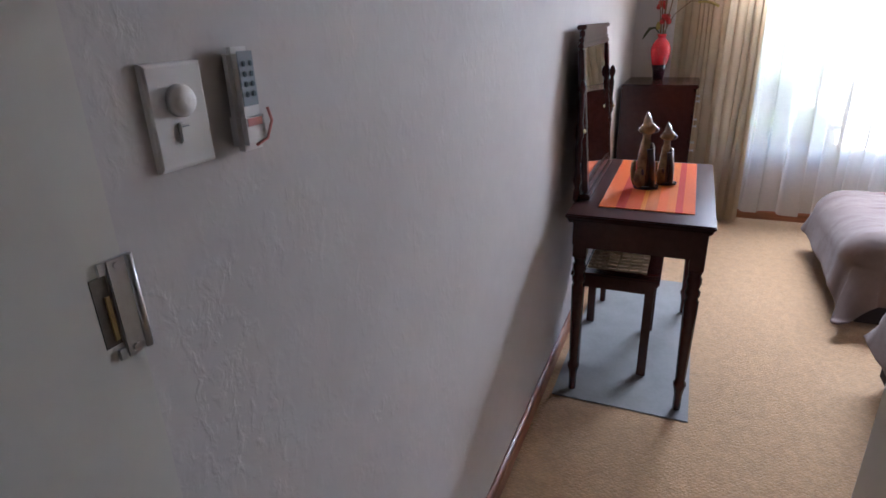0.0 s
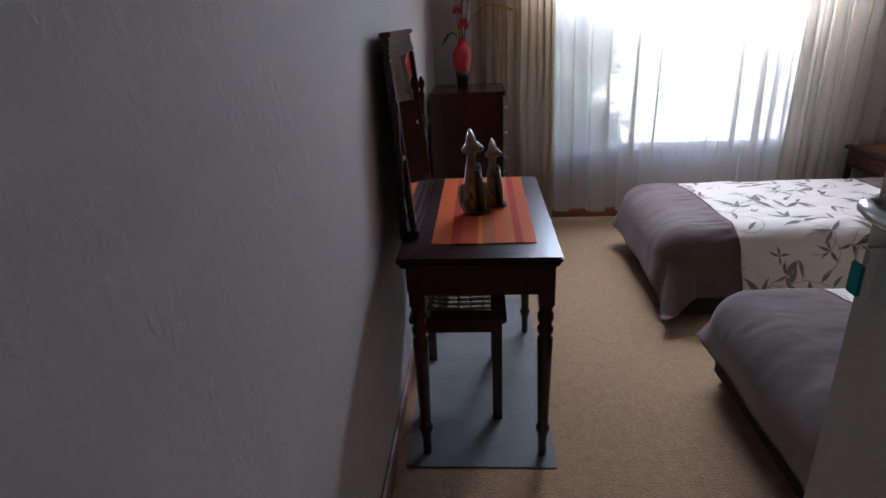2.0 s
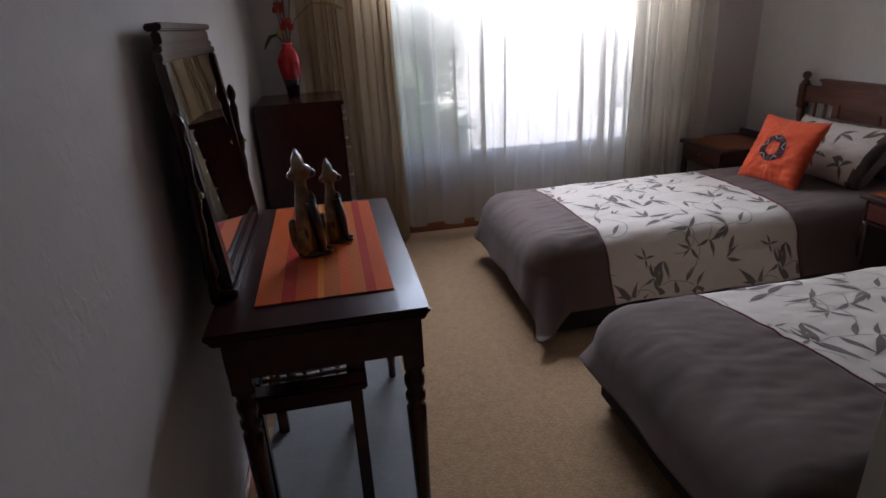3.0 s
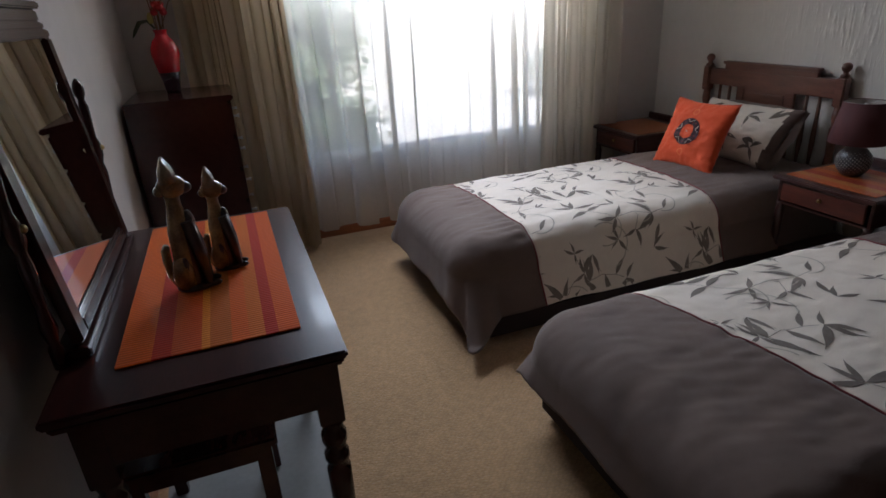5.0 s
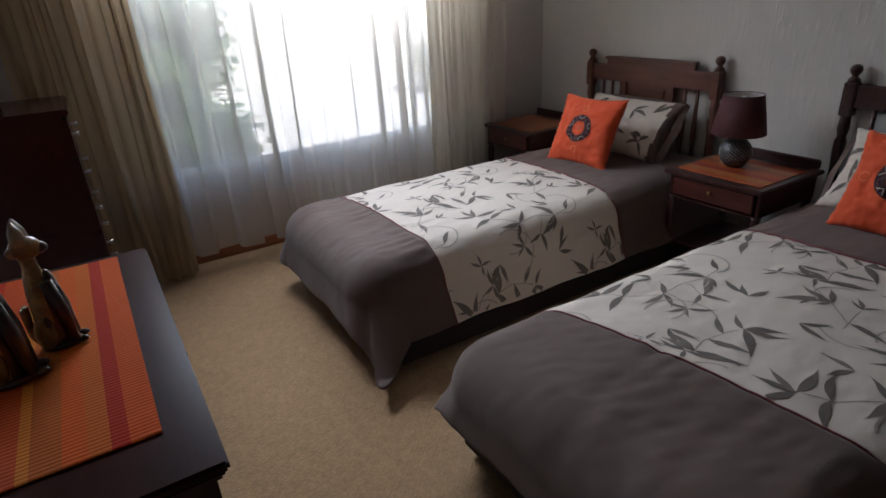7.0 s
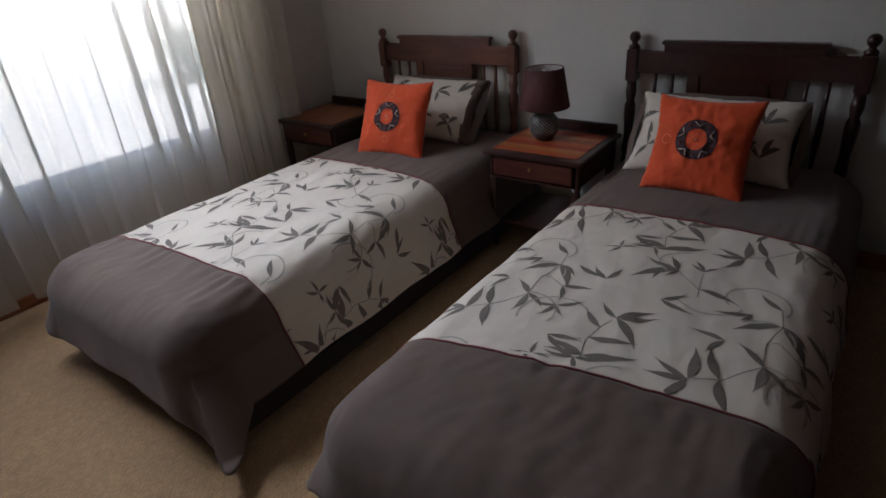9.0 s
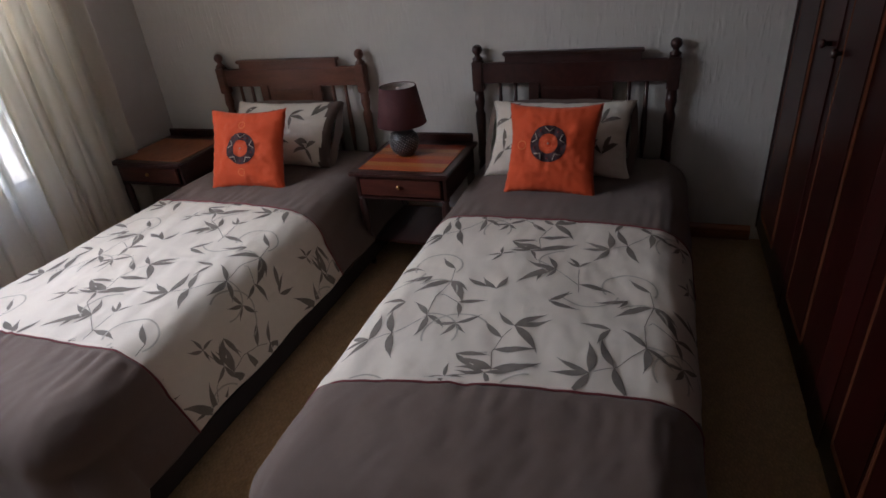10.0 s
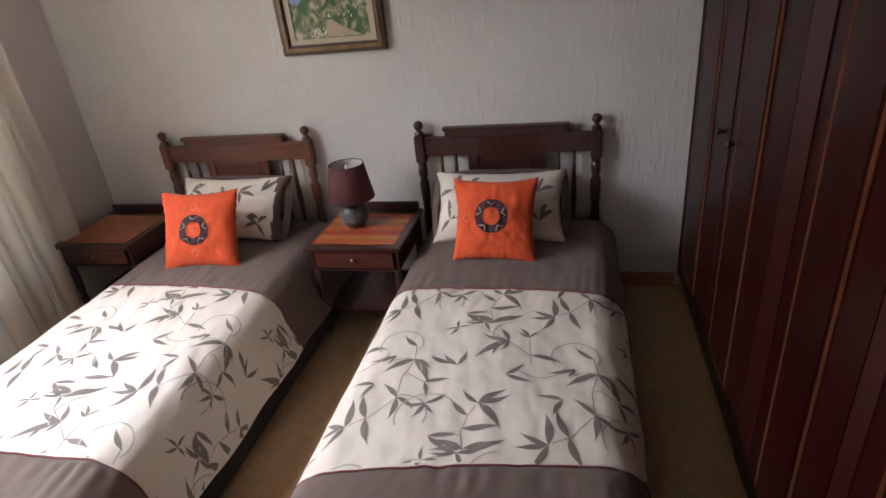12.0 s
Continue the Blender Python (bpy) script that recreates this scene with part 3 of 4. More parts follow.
# ---- dressing table ----
desk = thing("dressing_table", (0.035, 5.64, 0.0), "dark mahogany dressing table with turned legs on a grey mat", "dressing table")
DW, DL, DH = 0.505, 0.95, 0.775
top = box((0, 0, DH - 0.018), (DW, DL, DH), 0.005)
part("tabletop", top, TOPWOOD, desk, "polished dark tabletop with a moulded edge")
part("top_moulding", box((0.008, 0.008, DH - 0.034), (DW - 0.008, DL - 0.008, DH - 0.018), 0.005), DARK, desk)
for nm, lo, hi in (("side_apron", (0.03, 0.028, DH - 0.135), (DW - 0.03, 0.045, DH - 0.034)), ("side_apron", (0.03, DL - 0.045, DH - 0.135), (DW - 0.03, DL - 0.028, DH - 0.034)), ("back_apron", (0.022, 0.05, DH - 0.135), (0.038, DL - 0.05, DH - 0.034)), ("front_apron", (DW - 0.038, 0.05, DH - 0.135), (DW - 0.022, DL - 0.05, DH - 0.034))):
    part(nm, box(lo, hi, 0.002), DARK, desk)
dr = part("drawer_front", box((DW - 0.022, 0.28, DH - 0.125), (DW - 0.012, 0.67, DH - 0.045), 0.003), DARK, desk)
part("drawer_knob", ball((DW - 0.002, 0.475, DH - 0.085), 0.011), BRASS, dr)
LEG = [(0.012, 0), (0.015, 0.01), (0.015, 0.07), (0.0185, 0.095), (0.024, 0.115), (0.024, 0.125), (0.018, 0.135), (0.019, 0.16), (0.0245, 0.40), (0.0255, 0.475), (0.019, 0.485), (0.026, 0.50), (0.026, 0.515), (0.019, 0.525), (0.026, 0.545), (0.026, 0.565), (0.020, 0.575), (0.024, 0.59), (0.024, 0.60)]
for x, y in ((0.055, 0.05), (DW - 0.045, 0.05), (0.055, DL - 0.05), (DW - 0.045, DL - 0.05)):
    b = lathe(LEG, (x, y, 0), 16)
    box((x - 0.025, y - 0.025, 0.60), (x + 0.025, y + 0.025, DH - 0.034), 0.002, b)
    part("leg", b, DARK, desk)

# tilting mirror on the dressing table
mir = thing("dressing_mirror", (-0.004, 5.80, DH), "dark wooden tilting mirror on posts on the dressing table", "mirror", turn=0.0)
part("base_box", box((0.031, 0.03, 0), (0.095, 0.70, 0.022), 0.004), DARK, mir)
POST = [(0.013, 0), (0.013, 0.04), (0.009, 0.05), (0.015, 0.08), (0.010, 0.12), (0.014, 0.2), (0.010, 0.23), (0.016, 0.25), (0.016, 0.28), (0.010, 0.30), (0.013, 0.38), (0.008, 0.40), (0.014, 0.415), (0.015, 0.43), (0.010, 0.445), (0.003, 0.455)]
for y in (0.018, 0.725):
    px = 0.045 if y < 0.1 else 0.058
    part("mirror_post", lathe(POST, (px, y, 0.0), 14), DARK, mir)
    part("pivot_knob", ball((px + 0.015, y, 0.27), 0.008), BRASS, mir)
tilt = Matrix.Translation((0.072, 0.0, 0.024)) @ Matrix.Rotation(radians(-5.0), 4, "Y")


def tilted(bm):
    bmesh.ops.transform(bm, verts=bm.verts, matrix=tilt)
    return bm


part("mirror_stile", tilted(box((-0.010, 0.045, 0.0), (0.012, 0.09, 0.535), 0.004)), DARK, mir)
part("mirror_stile", tilted(box((-0.010, 0.655, 0.0), (0.012, 0.70, 0.535), 0.004)), DARK, mir)
part("bottom_rail", tilted(box((-0.010, 0.09, 0.0), (0.012, 0.655, 0.035), 0.004)), DARK, mir)
for nm, lo, hi in (("top_rail", (-0.010, 0.045, 0.5352), (0.012, 0.70, 0.555)), ("crest_step", (-0.009, 0.065, 0.5552), (0.011, 0.68, 0.572)), ("crest_board", (-0.009, 0.085, 0.5722), (0.011, 0.66, 0.600)), ("crest_cap", (-0.016, 0.075, 0.6002), (0.020, 0.67, 0.617))):
    part(nm, tilted(box(lo, hi, 0.0035)), DARK, mir)
part("mirror_back", tilted(box((-0.008, 0.09, 0.035), (-0.002, 0.655, 0.535), 0)), DARK, mir)
part("mirror_glass", tilted(box((0.0, 0.0905, 0.0355), (0.004, 0.6545, 0.5345), 0)), MIRROR, mir, "clear mirror glass")

pm = thing("place_mat", (0.135, 5.76, DH + 0.001), "striped red and orange woven mat on the dressing table", "place mat")
part("mat_cloth", box((0, 0, 0), (0.335, 0.80, 0.003), 0.001), RUNNER_M, pm)


def cat(at, h, turn, label):
    """A slender seated cat carving with a long neck and tall ears."""
    k = h / 0.30
    body = [(0.026, 0), (0.028, 0.01), (0.029, 0.05), (0.028, 0.10), (0.0265, 0.14), (0.021, 0.175), (0.016, 0.20), (0.0155, 0.215), (0.018, 0.225)]
    b = lathe([(r * k, z * k) for r, z in body], (0, 0, 0), 18, scale=(0.85, 1.0))
    for f in b.faces:
        c = f.calc_center_median()
        if c.y < -0.010 * k and c.z < (0.165 + 0.6 * c.x) * k:
            f.material_index = 1
    ball((0.0, -0.004 * k, 0.243 * k), 0.030 * k, b, 0, 14, (0.85, 1.05, 0.85))
    ball((0.0, -0.028 * k, 0.238 * k), 0.015 * k, b, 1, 10, (0.9, 1.1, 0.9))
    ball((0.0, 0.022 * k, 0.236 * k), 0.014 * k, b, 0, 10, (1.1, 0.9, 0.9))
    for s in (-1, 1):
        tube([(s * 0.013 * k, 0.0, 0.256 * k), (s * 0.015 * k, 0.002 * k, 0.282 * k), (s * 0.013 * k, 0.004 * k, 0.306 * k)], [0.019 * k, 0.0145 * k, 0.003 * k], 10, b, 2)
        tube([(s * 0.017 * k, -0.018 * k, 0.165 * k), (s * 0.019 * k, -0.032 * k, 0.09 * k), (s * 0.017 * k, -0.038 * k, 0.012 * k)], [0.014 * k, 0.013 * k, 0.010 * k], 10, b, 1)
        ball((s * 0.016 * k, -0.05 * k, 0.008 * k), 0.011 * k, b, 1, 8, (0.8, 1.3, 0.7))
        ball((s * 0.024 * k, 0.012 * k, 0.045 * k), 0.024 * k, b, 0, 12, (0.5, 0.95, 1.7))
        ball((s * 0.0262 * k, 0.004 * k, 0.055 * k), 0.016 * k, b, 1, 12, (0.5, 0.6, 1.9))
        ball((s * 0.0135 * k, -0.022 * k, 0.247 * k), 0.0045 * k, b, 1, 8)
    ball((0.0, -0.022 * k, 0.155 * k), 0.020 * k, b, 1, 10, (0.8, 0.7, 1.6))
    tube([(0, 0.026 * k, 0.012 * k), (0.003 * k, 0.038 * k, 0.035 * k), (0.003 * k, 0.041 * k, 0.07 * k), (0, 0.039 * k, 0.10 * k), (0, 0.035 * k, 0.112 * k)], [0.010 * k, 0.010 * k, 0.010 * k, 0.010 * k, 0.006 * k], 8, b, 0)
    lathe([(0.034 * k, 0), (0.036 * k, 0.006 * k), (0.033 * k, 0.012 * k)], (0, -0.008 * k, 0), 18, b, (0.9, 1.2), 1)
    ob = finish("cat_figurine", b, [HORN, HORN_D, HORN_W])
    ob.matrix_basis = pose(*at, 0, 0, turn)
    return tagged(ob, label, "figurine", "cat figurines on the dressing table")


cat((0.264, 6.06, DH + 0.005), 0.30, 92, "taller carved horn cat figurine sitting on the striped mat")
cat((0.340, 6.145, DH + 0.005), 0.25, 88, "shorter carved horn cat figurine sitting on the striped mat")

# stool pushed under the table
st = thing("stool", (0.0, 5.86, 0.0), "dark wooden stool with a woven cord seat under the table", "stool")
for x, y in ((0.065, 0.03), (0.345, 0.03), (0.065, 0.44), (0.345, 0.44)):
    part("leg", box((x - 0.018, y - 0.018, 0), (x + 0.018, y + 0.018, 0.43), 0.004), DARK, st)
for lo, hi in (((0.083, 0.018, 0.385), (0.327, 0.042, 0.43)), ((0.083, 0.428, 0.385), (0.327, 0.452, 0.43)), ((0.053, 0.048, 0.385), (0.077, 0.422, 0.43)), ((0.333, 0.048, 0.385), (0.357, 0.422, 0.43))):
    part("seat_rail", box(lo, hi, 0.002), DARK, st)
b = bmesh.new()
for lo, hi in (((0.03, -0.005, 0.431), (0.38, 0.06, 0.458)), ((0.03, 0.41, 0.431), (0.38, 0.475, 0.458)), ((0.03, 0.06, 0.431), (0.085, 0.41, 0.458)), ((0.325, 0.06, 0.431), (0.38, 0.41, 0.458))):
    box(lo, hi, 0.006, b)
part("seat_frame", b, DARK, st)
for k in range(9):
    part("seat_cord", tube([(0.085, 0.085 + k * 0.038, 0.452), (0.205, 0.085 + k * 0.038, 0.446), (0.325, 0.085 + k * 0.038, 0.452)], 0.007, 6), RUSH, st)
for k in range(5):
    part("seat_cord", tube([(0.11 + k * 0.047, 0.06, 0.445), (0.11 + k * 0.047, 0.41, 0.445)], 0.006, 6), RUSH, st)

rug = thing("floor_mat", (0.02, 5.62, 0.001), "thin blue-grey woven mat under the dressing table", "floor mat")
part("mat_cloth", box((0, 0, 0), (0.52, 1.30, 0.004), 0.0015), MAT_RUG, rug)

# ---- chest of drawers and vase ----
ch = thing("chest_of_drawers", (-0.008, 7.53, 0.0), "tall dark mahogany chest of drawers beside the curtain", "chest of drawers")
part("plinth", box((0.01, 0.01, 0), (0.425, 0.48, 0.06), 0.003), DARK, ch)
part("body", box((0.0, 0.005, 0.06), (0.425, 0.49, 1.015), 0.003), DARK, ch)
part("top_board", box((-0.0, -0.008, 1.015), (0.452, 0.50, 1.04), 0.006), DARK, ch)
for i in range(6):
    z = 0.08 + i * 0.155
    d = part("drawer", box((0.425, 0.02, z), (0.440, 0.475, z + 0.145), 0.004), DARK, ch)
    for y in (0.11, 0.385):
        b = tube([(0.44, y, z + 0.075), (0.455, y, z + 0.075), (0.466, y, z + 0.075)], [0.005, 0.005, 0.010], 10)
        part("knob", b, STEEL, d, "small bright metal knob")
vs_ = thing("vase", (0.185, 7.86, 1.04), "red glazed vase with a dark base holding dried flowers", "vase")
part("vase_base", lathe([(0.030, 0), (0.033, 0.01), (0.040, 0.06), (0.048, 0.095)], n=24), VDARK, vs_, "dark plum glazed lower part")
part("vase_body", lathe([(0.048, 0.095), (0.058, 0.14), (0.064, 0.175), (0.062, 0.205), (0.048, 0.235), (0.030, 0.255), (0.026, 0.268), (0.033, 0.285), (0.026, 0.284), (0.020, 0.27)], n=24, caps=False), VRED, vs_, "glossy red upper body")
b = bmesh.new()
rnd = random.Random(4)
for k in range(11):
    a, q = rnd.uniform(0, 6.28), rnd.uniform(0.02, 0.10)
    tube([(0.008 * math.cos(a), 0.008 * math.sin(a), 0.2), (q * 0.4 * math.cos(a), q * 0.4 * math.sin(a), 0.4), (q * math.cos(a), q * math.sin(a), 0.62 + rnd.uniform(-0.05, 0.1))], 0.0028, 6, b)
part("dried_stems", b, DRY, vs_)
for x, y, z, r in ((0.012, -0.01, 0.375, 0.034), (-0.02, 0.01, 0.46, 0.030), (0.03, 0.02, 0.53, 0.03)):
    b = bmesh.new()
    for k in range(12):
        a = k * 2.4
        ball((x + r * 0.6 * math.cos(a), y + r * 0.6 * math.sin(a), z + (k % 4 - 1.5) * r * 0.35), r * 0.5, b, 0, 8, (1, 1, 0.8))
    part("flower", b, PETAL, vs_, "dark red flower head")
b = tube([(0, 0, 0.27), (0.06, 0.01, 0.40), (0.15, 0.02, 0.475), (0.24, 0.03, 0.475), (0.29, 0.03, 0.45)], 0.0022, 6)
part("arching_stem", b, DRY, vs_)
b = bmesh.new()
for k in range(12):
    ball((0.20 + 0.010 * k, 0.03 + 0.008 * math.sin(k * 2.1), 0.470 - 0.0012 * k * (k - 4) * 0.3), 0.009, b, 0, 6)
part("yellow_spray", b, YELLOW, vs_, "drooping spray of small yellow buds")
part("flower_bud", ball((-0.028, -0.01, 0.335), 0.017, None, 0, 10, (0.9, 0.9, 1.5)), YELLOW, vs_, "yellowish bud")
part("curled_leaf", tube([(-0.02, 0, 0.29), (-0.045, -0.005, 0.325), (-0.08, -0.01, 0.318), (-0.105, -0.015, 0.28), (-0.118, -0.018, 0.255)], [0.004, 0.007, 0.010, 0.008, 0.002], 8), GREEN, vs_)


# ---- beds ----
def duvet_surface(cy, half, top, x_head, x_foot, seed, seams, loose, sides, foot):
    """The cloth over a bed: s runs across from the middle, t from the head towards the foot, both along the cloth."""
    r, flat = 0.15, half - 0.15
    t_flat = x_head - (x_foot + 0.16)

    def fn(s, t):
        os_, ot = max(0.0, abs(s) - flat), max(0.0, t - t_flat)
        if os_ and ot:
            a_, b_ = os_ / sides[0 if s < 0 else 1], ot / foot
            pw = 6 if loose < 3 and s < 0 else 4
            keep = max(a_, b_) / (a_ ** pw + b_ ** pw) ** (1 / pw)
            os_, ot = os_ * keep, ot * keep
        sg = 1 if s > 0 else -1
        p = loose if s < 0 else 3.4
        d = (os_ ** p + ot ** p) ** (1 / p)
        z = top
        hx = hy = 0.0
        if d > 0:
            a = min(d / r, math.pi / 2)
            rest = max(0.0, d - r * math.pi / 2)
            if loose < 3 and s < 0:
                rest = min(rest, 0.26)
            out = r * math.sin(a) + rest * (0.42 if loose < 3 and s < 0 and os_ > ot else 0.16)
            z = top - r * (1 - math.cos(a)) - rest
            q = math.hypot(os_, ot)
            hy, hx = out * os_ / q, out * ot / q
            corner = 1 - (1 - min(os_, ot) / max(os_, ot, 1e-6)) ** (5 if loose < 3 and s < 0 else 2)
            hx += (0.06 if loose < 3 and s < 0 else 0.30) * rest * corner + 0.035 * rest * math.sin(s * 17 + seed) * (ot > os_)
            hy += (0.52 if loose < 3 and s < 0 else 0.30) * rest * corner + 0.05 * rest * math.sin(t * 13 + seed * 2) * (os_ > ot)
            if loose < 3 and s < 0 and os_ and ot:
                wave = 0.07 * rest * corner * math.sin(7.5 * math.atan2(os_, ot) + 0.6)
                hx, hy = hx + wave * ot / q, hy + wave * os_ / q
        edge = max(0.0, 1 - (flat - min(abs(s), flat)) / 0.3)
        z += 0.018 * (1 - edge * 0.7) * min(1, max(0, (t_flat + 0.1 - t) / 0.3)) - 0.010
        n3 = noise.noise((s * 4 + seed, t * 3.0, seed)) * 0.008 + noise.noise((s * 15 + t * 4, t * 6 + seed, seed)) * 0.0045 + noise.noise((s * 31 + 2 * math.sin(t * 5), t * 14 - s * 9 + seed, seed)) * 0.0022
        for k, seam in enumerate(seams):
            away = (t - seam) if k else (seam - t)
            if away > 0:
                n3 += 0.0046 * math.sin(s * 84 + 5 * math.sin(s * 7 + seed) + 3 * math.sin(s * 17) + away * 6) * math.exp(-away / 0.10) * (0.6 + 1.5 * noise.noise((s * 4, seed, 2.0 + k)))
        z = max(z + n3, (0.075 if loose < 3 else 0.035) + 0.3 * n3)
        y = sg * (min(abs(s), flat) + hy)
        return Vector((x_head - min(t, t_flat) - hx, cy + y, z))
    return fn, t_flat


def woven_print(fn, origin, bm, rnd, area):
    """The duvet's print: one design of branches, leaf stars and tendrils, repeated every 0.63 m across and 0.655 m along."""
    smin, smax, t1, t2, skews = area

    def inside(s, t):
        return smin + 0.006 < s < smax - 0.006 and t1 + skews[1] * s + 0.006 < t < t2 + skews[0] * s - 0.006

    def put(s, t):
        e = 0.004
        p, a, b_ = fn(s, t), fn(s + e, t), fn(s, t + e)
        n = (a - p).cross(b_ - p).normalized()
        c = fn(0, 1.0)
        if n.dot(p - Vector((p.x, c.y, 0.1))) < 0:
            n = -n
        return p + n * 0.0062

    def ribbon(line, widths, idx):
        prev = None
        for i, (s, t) in enumerate(line):
            if not inside(s, t):
                prev = None
                continue
            s2, t2_ = line[min(i + 1, len(line) - 1)]
            s1, t1_ = line[max(i - 1, 0)]
            dx, dy = s2 - s1, t2_ - t1_
            q = math.hypot(dx, dy) or 1
            w = widths[i]
            pair = (bm.verts.new(put(s - dy / q * w, t + dx / q * w)), bm.verts.new(put(s + dy / q * w, t - dx / q * w)))
            if prev:
                f = bm.faces.new((prev[0], prev[1], pair[1], pair[0]))
                f.material_index, f.smooth = idx, True
            prev = pair

    def bend(s, t, a, length, curl, n):
        out = []
        for _ in range(n + 1):
            out.append((s, t))
            a += curl / n
            s, t = s + math.cos(a) * length / n, t + math.sin(a) * length / n
        return out

    def draw(s0, t0):
        if not (smin - 0.7 < s0 < smax + 0.5 and t1 - 0.6 < t0 < t2 + 0.6):
            return

        def leaf(x, y, turn, ln, curl=0.5):
            ln *= 1.12
            line = bend(s0 - x, t0 + y, radians(180 + turn), ln, curl * (1 if round(turn) % 2 else -1), 11)
            w = ln * 0.100
            ribbon(line, [0.0004, w * 0.35, w * 0.7, w * 0.92, w, w * 0.99, w * 0.88, w * 0.70, w * 0.48, w * 0.27, w * 0.12, 0.0003], 0)

        def star(x, y, *turns):
            for k in range(0, len(turns), 2):
                leaf(x, y, turns[k], turns[k + 1])

        def stem(*pts, w=0.0012, idx=0):
            line = []
            for a, b_ in zip(pts, pts[1:]):
                n = max(2, int(math.hypot(a[0] - b_[0], a[1] - b_[1]) / 0.012))
                line += [(s0 - a[0] - (b_[0] - a[0]) * k / n, t0 + a[1] + (b_[1] - a[1]) * k / n) for k in range(n)]
            ribbon(line, [w] * len(line), idx)

        def tendril(x, y, turn, ln, curl):
            ribbon(bend(s0 - x, t0 + y, radians(180 + turn), ln, curl, 26), [0.0030] * 27, 1)

        tendril(0.0, -0.05, 60, 0.34, 4.2)
        tendril(0.20, 0.25, 100, 0.34, 3.4)
        tendril(-0.015, 0.19, 20, 0.20, -2.2)
        tendril(-0.09, 0.03, 60, 0.18, -2.6)
        tendril(0.30, -0.10, 150, 0.20, -2.4)
        tendril(0.36, 0.02, -60, 0.22, 2.4)
        stem((-0.012, -0.075), (0.0, 0.0), (-0.022, 0.10), (-0.015, 0.197), (-0.085, 0.294), (-0.148, 0.336))
        stem((-0.015, 0.197), (0.03, 0.225), (0.085, 0.218))
        stem((0.245, 0.42), (0.222, 0.33), (0.235, 0.26), (0.259, 0.208))
        stem((0.41, -0.01), (0.40, -0.09), (0.394, -0.16))
        stem((0.405, -0.05), (0.322, -0.121), (0.25, -0.17), (0.216, -0.238), (0.122, -0.20))
        star(-0.01, -0.075, 150, 0.085)
        star(0.0, 0.0, -44, 0.13, 201, 0.12, -61, 0.09, -22, 0.08)
        star(0.055, -0.015, -35, 0.095)
        star(-0.075, -0.02, 216, 0.09, -102, 0.05)
        star(-0.015, 0.195, 121, 0.085, -76, 0.095, -22, 0.08)
        star(0.085, 0.218, 21, 0.075, 208, 0.06, 262, 0.065, -63, 0.055)
        star(-0.148, 0.336, 81, 0.115, -102, 0.095, 206, 0.09, 172, 0.085)
        star(-0.090, 0.296, 126, 0.105, -83, 0.11)
        star(0.259, 0.208, 152, 0.075, 56, 0.10, 11, 0.10, -36, 0.12)
        star(0.236, 0.262, 150, 0.09)
        star(0.222, 0.315, -3, 0.11)
        star(0.243, 0.40, 151, 0.10, 173, 0.09, 9, 0.12, 32, 0.10)
        star(0.322, -0.121, 207, 0.135, 176, 0.10, 101, 0.085, -96, 0.055)
        star(0.285, -0.085, 243, 0.045)
        star(0.394, -0.156, 111, 0.065, 162, 0.05, 62, 0.05)
        star(0.405, -0.055, 2, 0.105)
        star(0.216, -0.238, 166, 0.075, 1, 0.075, 202, 0.07, -52, 0.06)
        star(0.06, 0.12, 28, 0.085, -58, 0.07)
        star(0.16, 0.03, 148, 0.08, 61, 0.075)
        star(0.33, 0.06, -31, 0.09, 37, 0.08)
        star(-0.11, 0.14, 161, 0.08, 233, 0.075)
        star(0.13, 0.36, 24, 0.085, -47, 0.08)
        stem((0.06, 0.12), (0.0, 0.08), (-0.022, 0.10))
        stem((0.33, 0.06), (0.40, -0.01))
        stem((0.13, 0.36), (0.222, 0.33))
        star(0.122, -0.20, 181, 0.05, 112, 0.05, 258, 0.055, 22, 0.045)

    for i in range(-2, 3):
        for j in range(-2, 3):
            draw(origin[0] + 0.63 * i + rnd.uniform(-0.01, 0.01), origin[1] + 0.655 * j - 0.02 * i)


